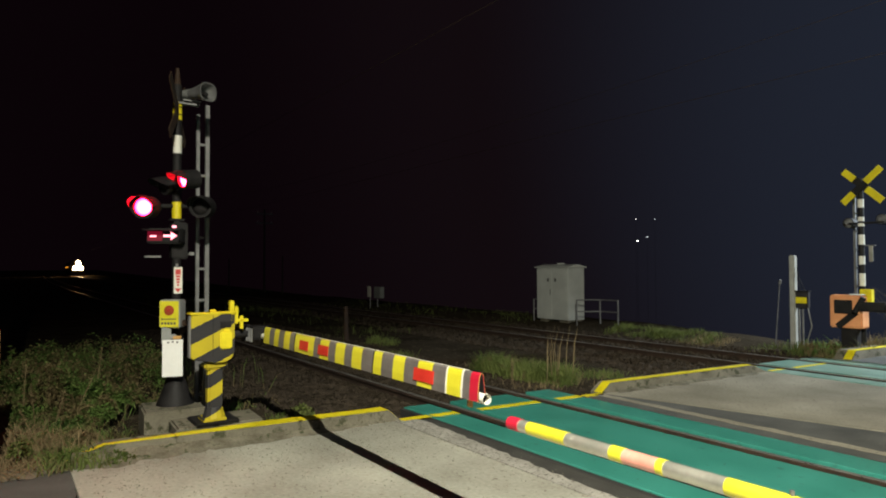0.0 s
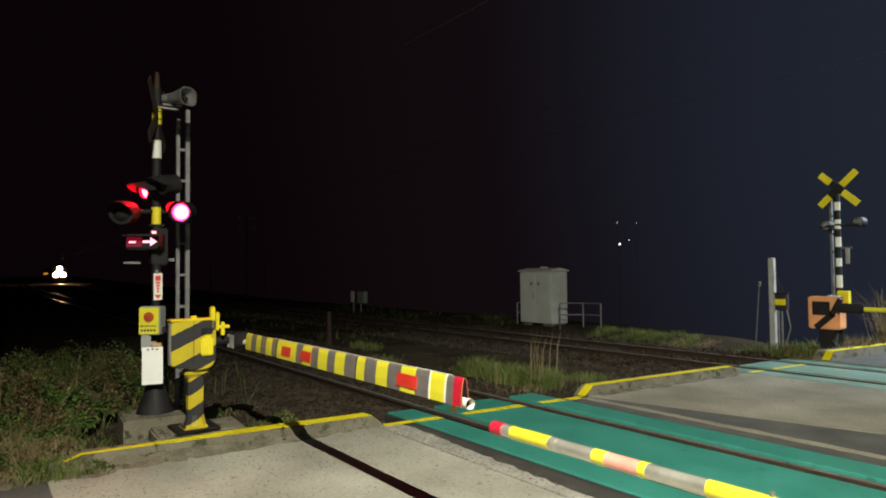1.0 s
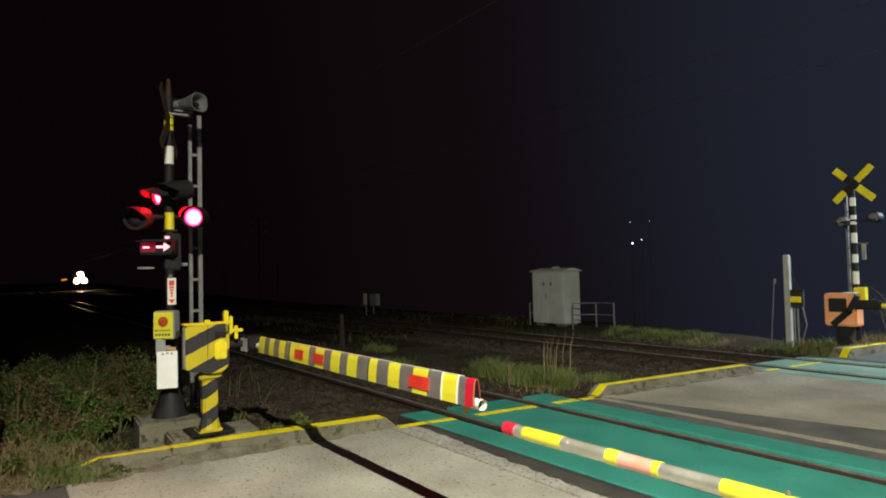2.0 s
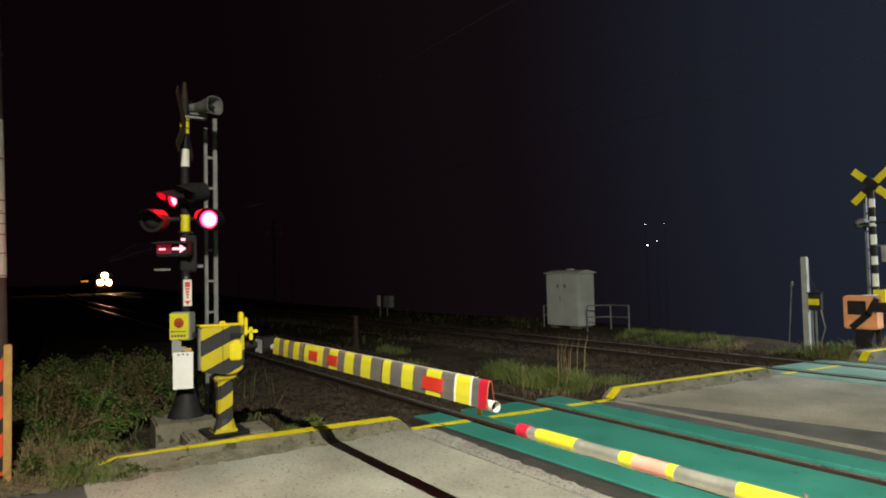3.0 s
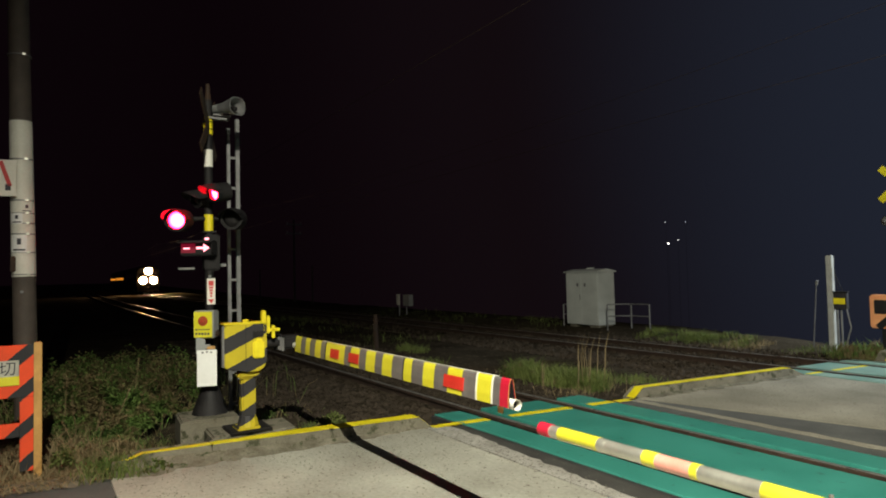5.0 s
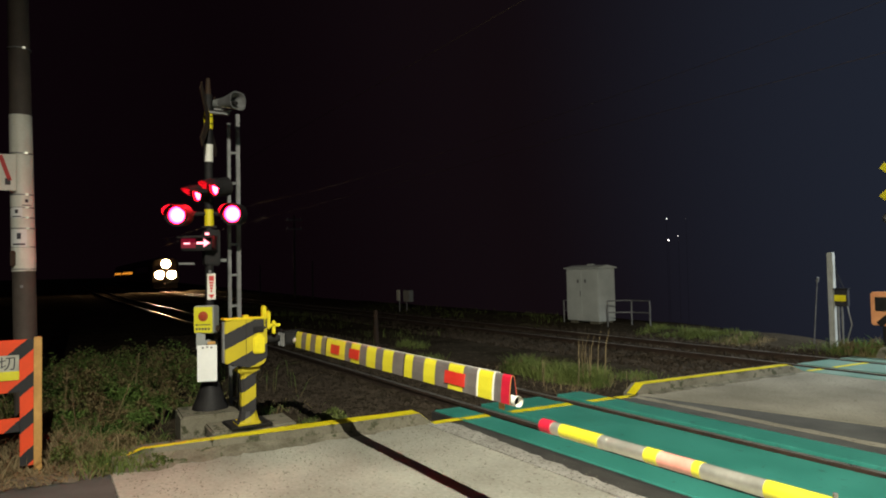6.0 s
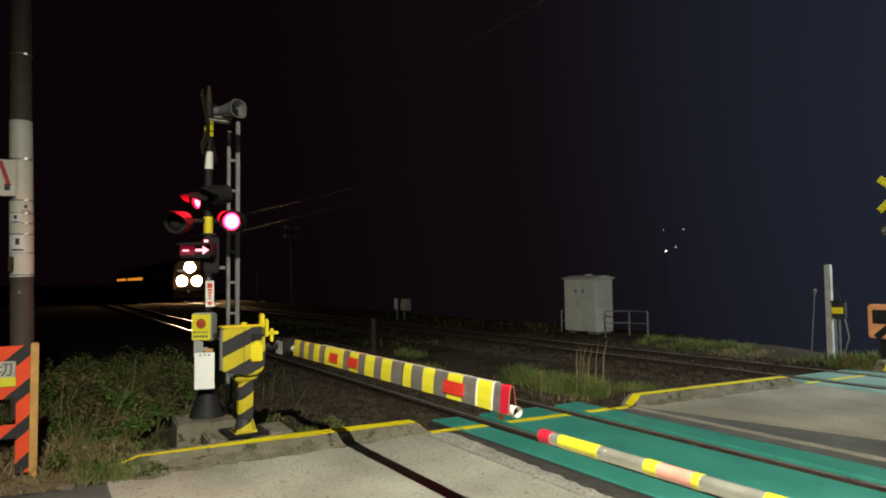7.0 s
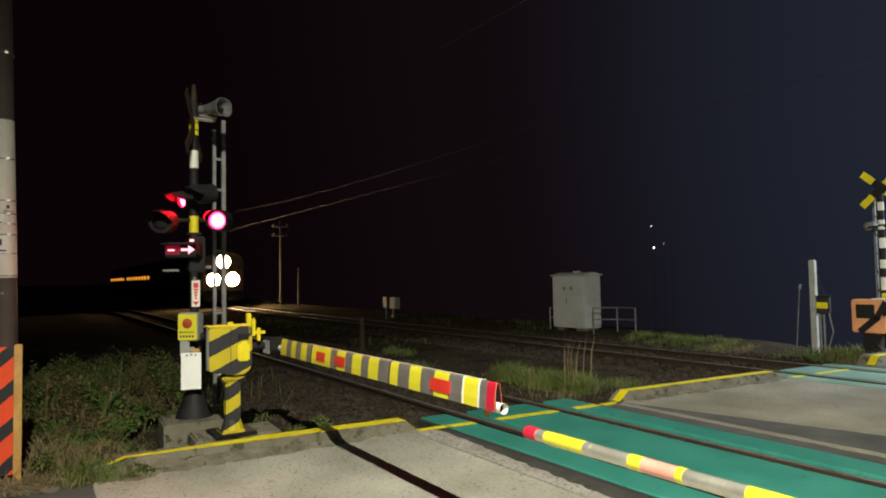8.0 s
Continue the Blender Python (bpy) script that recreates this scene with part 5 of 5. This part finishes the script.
for args in ((-8.0, 0.22, 0.10, -0.02, 0.02, 0.58, 1), (-8.0, 0.66, 0.0, 0.03, 0.22, 0.55, 2), (-7.6, 0.46, 0.0, 0.04, 0.10, 0.42, 3), (-8.6, 0.95, 0.2, 0.0, 0.06, 0.5, 4), (-7.9, 0.33, 0.0, 0.0, -0.05, 0.45, 5), (-7.45, 0.30, 0.0, 0.05, -0.12, 0.30, 6)):
    plume(*args)
blades("weeds", "dark green weeds beside the signal mast", "weeds", [(-9.4, -7.4, -0.5, 1.2, 420, 0.15, 0.5), (-12.0, -9.0, -0.8, 2.4, 350, 0.2, 0.7), (-7.4, -6.6, 0.3, 1.0, 600, 0.06, 0.22), (-8.2, -7.65, 1.9, 2.6, 160, 0.06, 0.2)], m_weed, 3, 0.010, 1.9)
blades("dry_grass", "dry straw-coloured grass and stalks by the guard fence", "dry grass", [(-8.2, -6.7, -0.7, 0.55, 2400, 0.06, 0.36), (-7.6, -6.75, 0.25, 0.75, 800, 0.05, 0.24), (-7.0, -6.35, -0.5, 0.6, 1100, 0.03, 0.12), (-10.0, -8.2, -0.4, 1.3, 150, 0.3, 0.7), (-7.3, -6.8, 6.4, 7.1, 200, 0.05, 0.2), (-9.2, -8.0, 6.9, 7.6, 260, 0.06, 0.2), (-9.3, -8.2, 12.8, 13.5, 900, 0.04, 0.14)], m_straw, 5, 0.008, 1.3)
blades("straw_litter", "flattened dry straw on the verge", "dry grass", [(-7.2, -5.95, -0.8, 0.6, 2400, 0.02, 0.07), (-9.0, -6.9, 6.4, 8.0, 420, 0.02, 0.06)], m_straw, 15, 0.010, 6.0)
blades("grass", "green grass tufts along the kerb and between the tracks", "grass", [(-6.55, -6.2, 0.4, 0.85, 900, 0.04, 0.18), (-6.3, -6.05, 0.6, 1.1, 260, 0.03, 0.1), (-6.6, -6.42, 1.1, 1.35, 120, 0.04, 0.12), (-6.6, -6.45, 1.9, 2.6, 120, 0.03, 0.10), (-7.0, -6.6, 2.5, 3.1, 360, 0.05, 0.18),
    (-8.9, -7.6, 6.7, 7.1, 2600, 0.08, 0.40), (-7.5, -6.85, 6.75, 7.1, 1700, 0.10, 0.42), (-8.2, -7.0, 7.0, 7.8, 700, 0.05, 0.2), (-6.9, -6.5, 7.2, 8.0, 240, 0.04, 0.16), (-13.4, -12.4, 6.9, 7.2, 420, 0.08, 0.3), (-11.2, -10.4, 6.3, 6.6, 260, 0.05, 0.2), (-20.0, -14.0, 7.2, 8.6, 260, 0.08, 0.26), (-27.0, -21.0, 8.0, 9.2, 360, 0.1, 0.35), (-48.0, -26.0, 7.0, 9.2, 700, 0.1, 0.4), (-60.0, -32.0, 12.9, 14.2, 500, 0.15, 0.5), (-28.0, -19.0, 12.7, 13.6, 420, 0.08, 0.3),
    (-11.6, -8.5, 12.95, 13.8, 2800, 0.04, 0.2), (-7.3, -6.9, 12.9, 13.5, 160, 0.06, 0.2), (-6.7, -5.7, 12.6, 13.4, 700, 0.08, 0.25), (-18.0, -14.8, 12.9, 14.2, 300, 0.06, 0.25)], m_grass, 7, 0.010, 1.0)
blades("stalks", "tall bleached dry stalks between the tracks", "stalks", [(-7.15, -6.85, 6.80, 6.98, 12, 0.80, 1.25), (-7.75, -7.6, 6.6, 6.75, 2, 0.45, 0.6)], m_straw, 11, 0.012, 0.16)
blades("dry_bush", "leafless dry bush behind the far barrier machine", "bush", [(-5.3, -4.7, 14.3, 15.6, 2600, 0.5, 1.7), (-5.9, -5.0, 13.8, 14.6, 800, 0.15, 0.5)], m_straw, 13, 0.008, 0.6)
blades("low_shrub", "low dark green shrub at the foot of the far machine", "shrub", [(-6.6, -5.3, 12.9, 13.9, 1500, 0.1, 0.4), (-5.4, -4.3, 13.6, 15.0, 1200, 0.15, 0.5)], m_weed, 17, 0.02, 0.9)


def ballast(name, spots, seed):
    rng = np.random.default_rng(seed)
    octa = np.array([(1, 0, 0), (-1, 0, 0), (0, 1, 0), (0, -1, 0), (0, 0, 1), (0, 0, -1)], float)
    tris = ((0, 2, 4), (2, 1, 4), (1, 3, 4), (3, 0, 4), (2, 0, 5), (1, 2, 5), (3, 1, 5), (0, 3, 5))
    verts, faces = [], []
    for x0, x1, y0, y1, count, s0, s1 in spots:
        for _ in range(count):
            x, y = rng.uniform(x0, x1), rng.uniform(y0, y1)
            if kx(y) - 0.45 < x:
                continue
            s = rng.uniform(s0, s1)
            v = octa * s * rng.uniform(0.6, 1.3, (6, 3)) + rng.normal(0, s * 0.25, (6, 3))
            z = ground_height(x, y) + s * 0.15
            i = len(verts)
            verts += [(x + p[0], y + p[1], z + p[2] * 0.8) for p in v]
            faces += [(i + a, i + b, i + c) for a, b, c in tris]
    me = bpy.data.meshes.new(name)
    me.from_pydata(verts, [], faces)
    me.materials.append(m_ballast)
    return tagged(new(name, me), "dark grey-brown crushed stone ballast round the sleepers", "ballast", kind="stuff")


ballast("ballast", [(-12.0, -6.3, 2.5, 6.9, 9000, 0.012, 0.036), (-20.0, -12.0, 3.0, 7.0, 5000, 0.02, 0.042), (-16.0, -6.0, 8.6, 13.0, 8000, 0.025, 0.05), (-40.0, -16.0, 9.0, 12.9, 4000, 0.03, 0.06)], 21)


# ---- what moves ----
SWITCH = (0.56, 1.15, 1.77, 2.38, 2.87, 3.58, 4.18, 4.80, 5.40, 5.98, 6.60, 7.24, 7.85)


def motions():
    for rotor, m, first in ROTORS:
        lit, angle = first == "A", 0 if first == "A" else 180
        rows = [(0.0, m @ pose(0, 0, 0, 0, 0, angle))]
        for t in SWITCH:
            start = t - 0.1 if not lit else t + 0.05
            for k in range(4):
                rows.append((start + k / 30, m @ pose(0, 0, 0, 0, 0, angle + 60 * k)))
            angle += 180
            lit = not lit
        rows.append((8.0, m @ pose(0, 0, 0, 0, 0, angle)))
        walk(rotor, [r for i, r in enumerate(rows) if r[0] <= 8.0 and (i == 0 or frame(r[0]) > frame(rows[i - 1][0]))])

    for back, car in [(0.0, the_train)] + CARS:
        rows = []
        for k in range(17):
            t = 0.5 * k
            x = -43.1 - 15.3 * (8.0 - t) - back
            slope = bend(x - 8) - bend(x - 9)
            rows.append((t, pose(x, FAR - 0.05 + bend(x), 0.0, 0, 0, math.degrees(math.atan(slope)))))
        walk(car, rows)


motions()
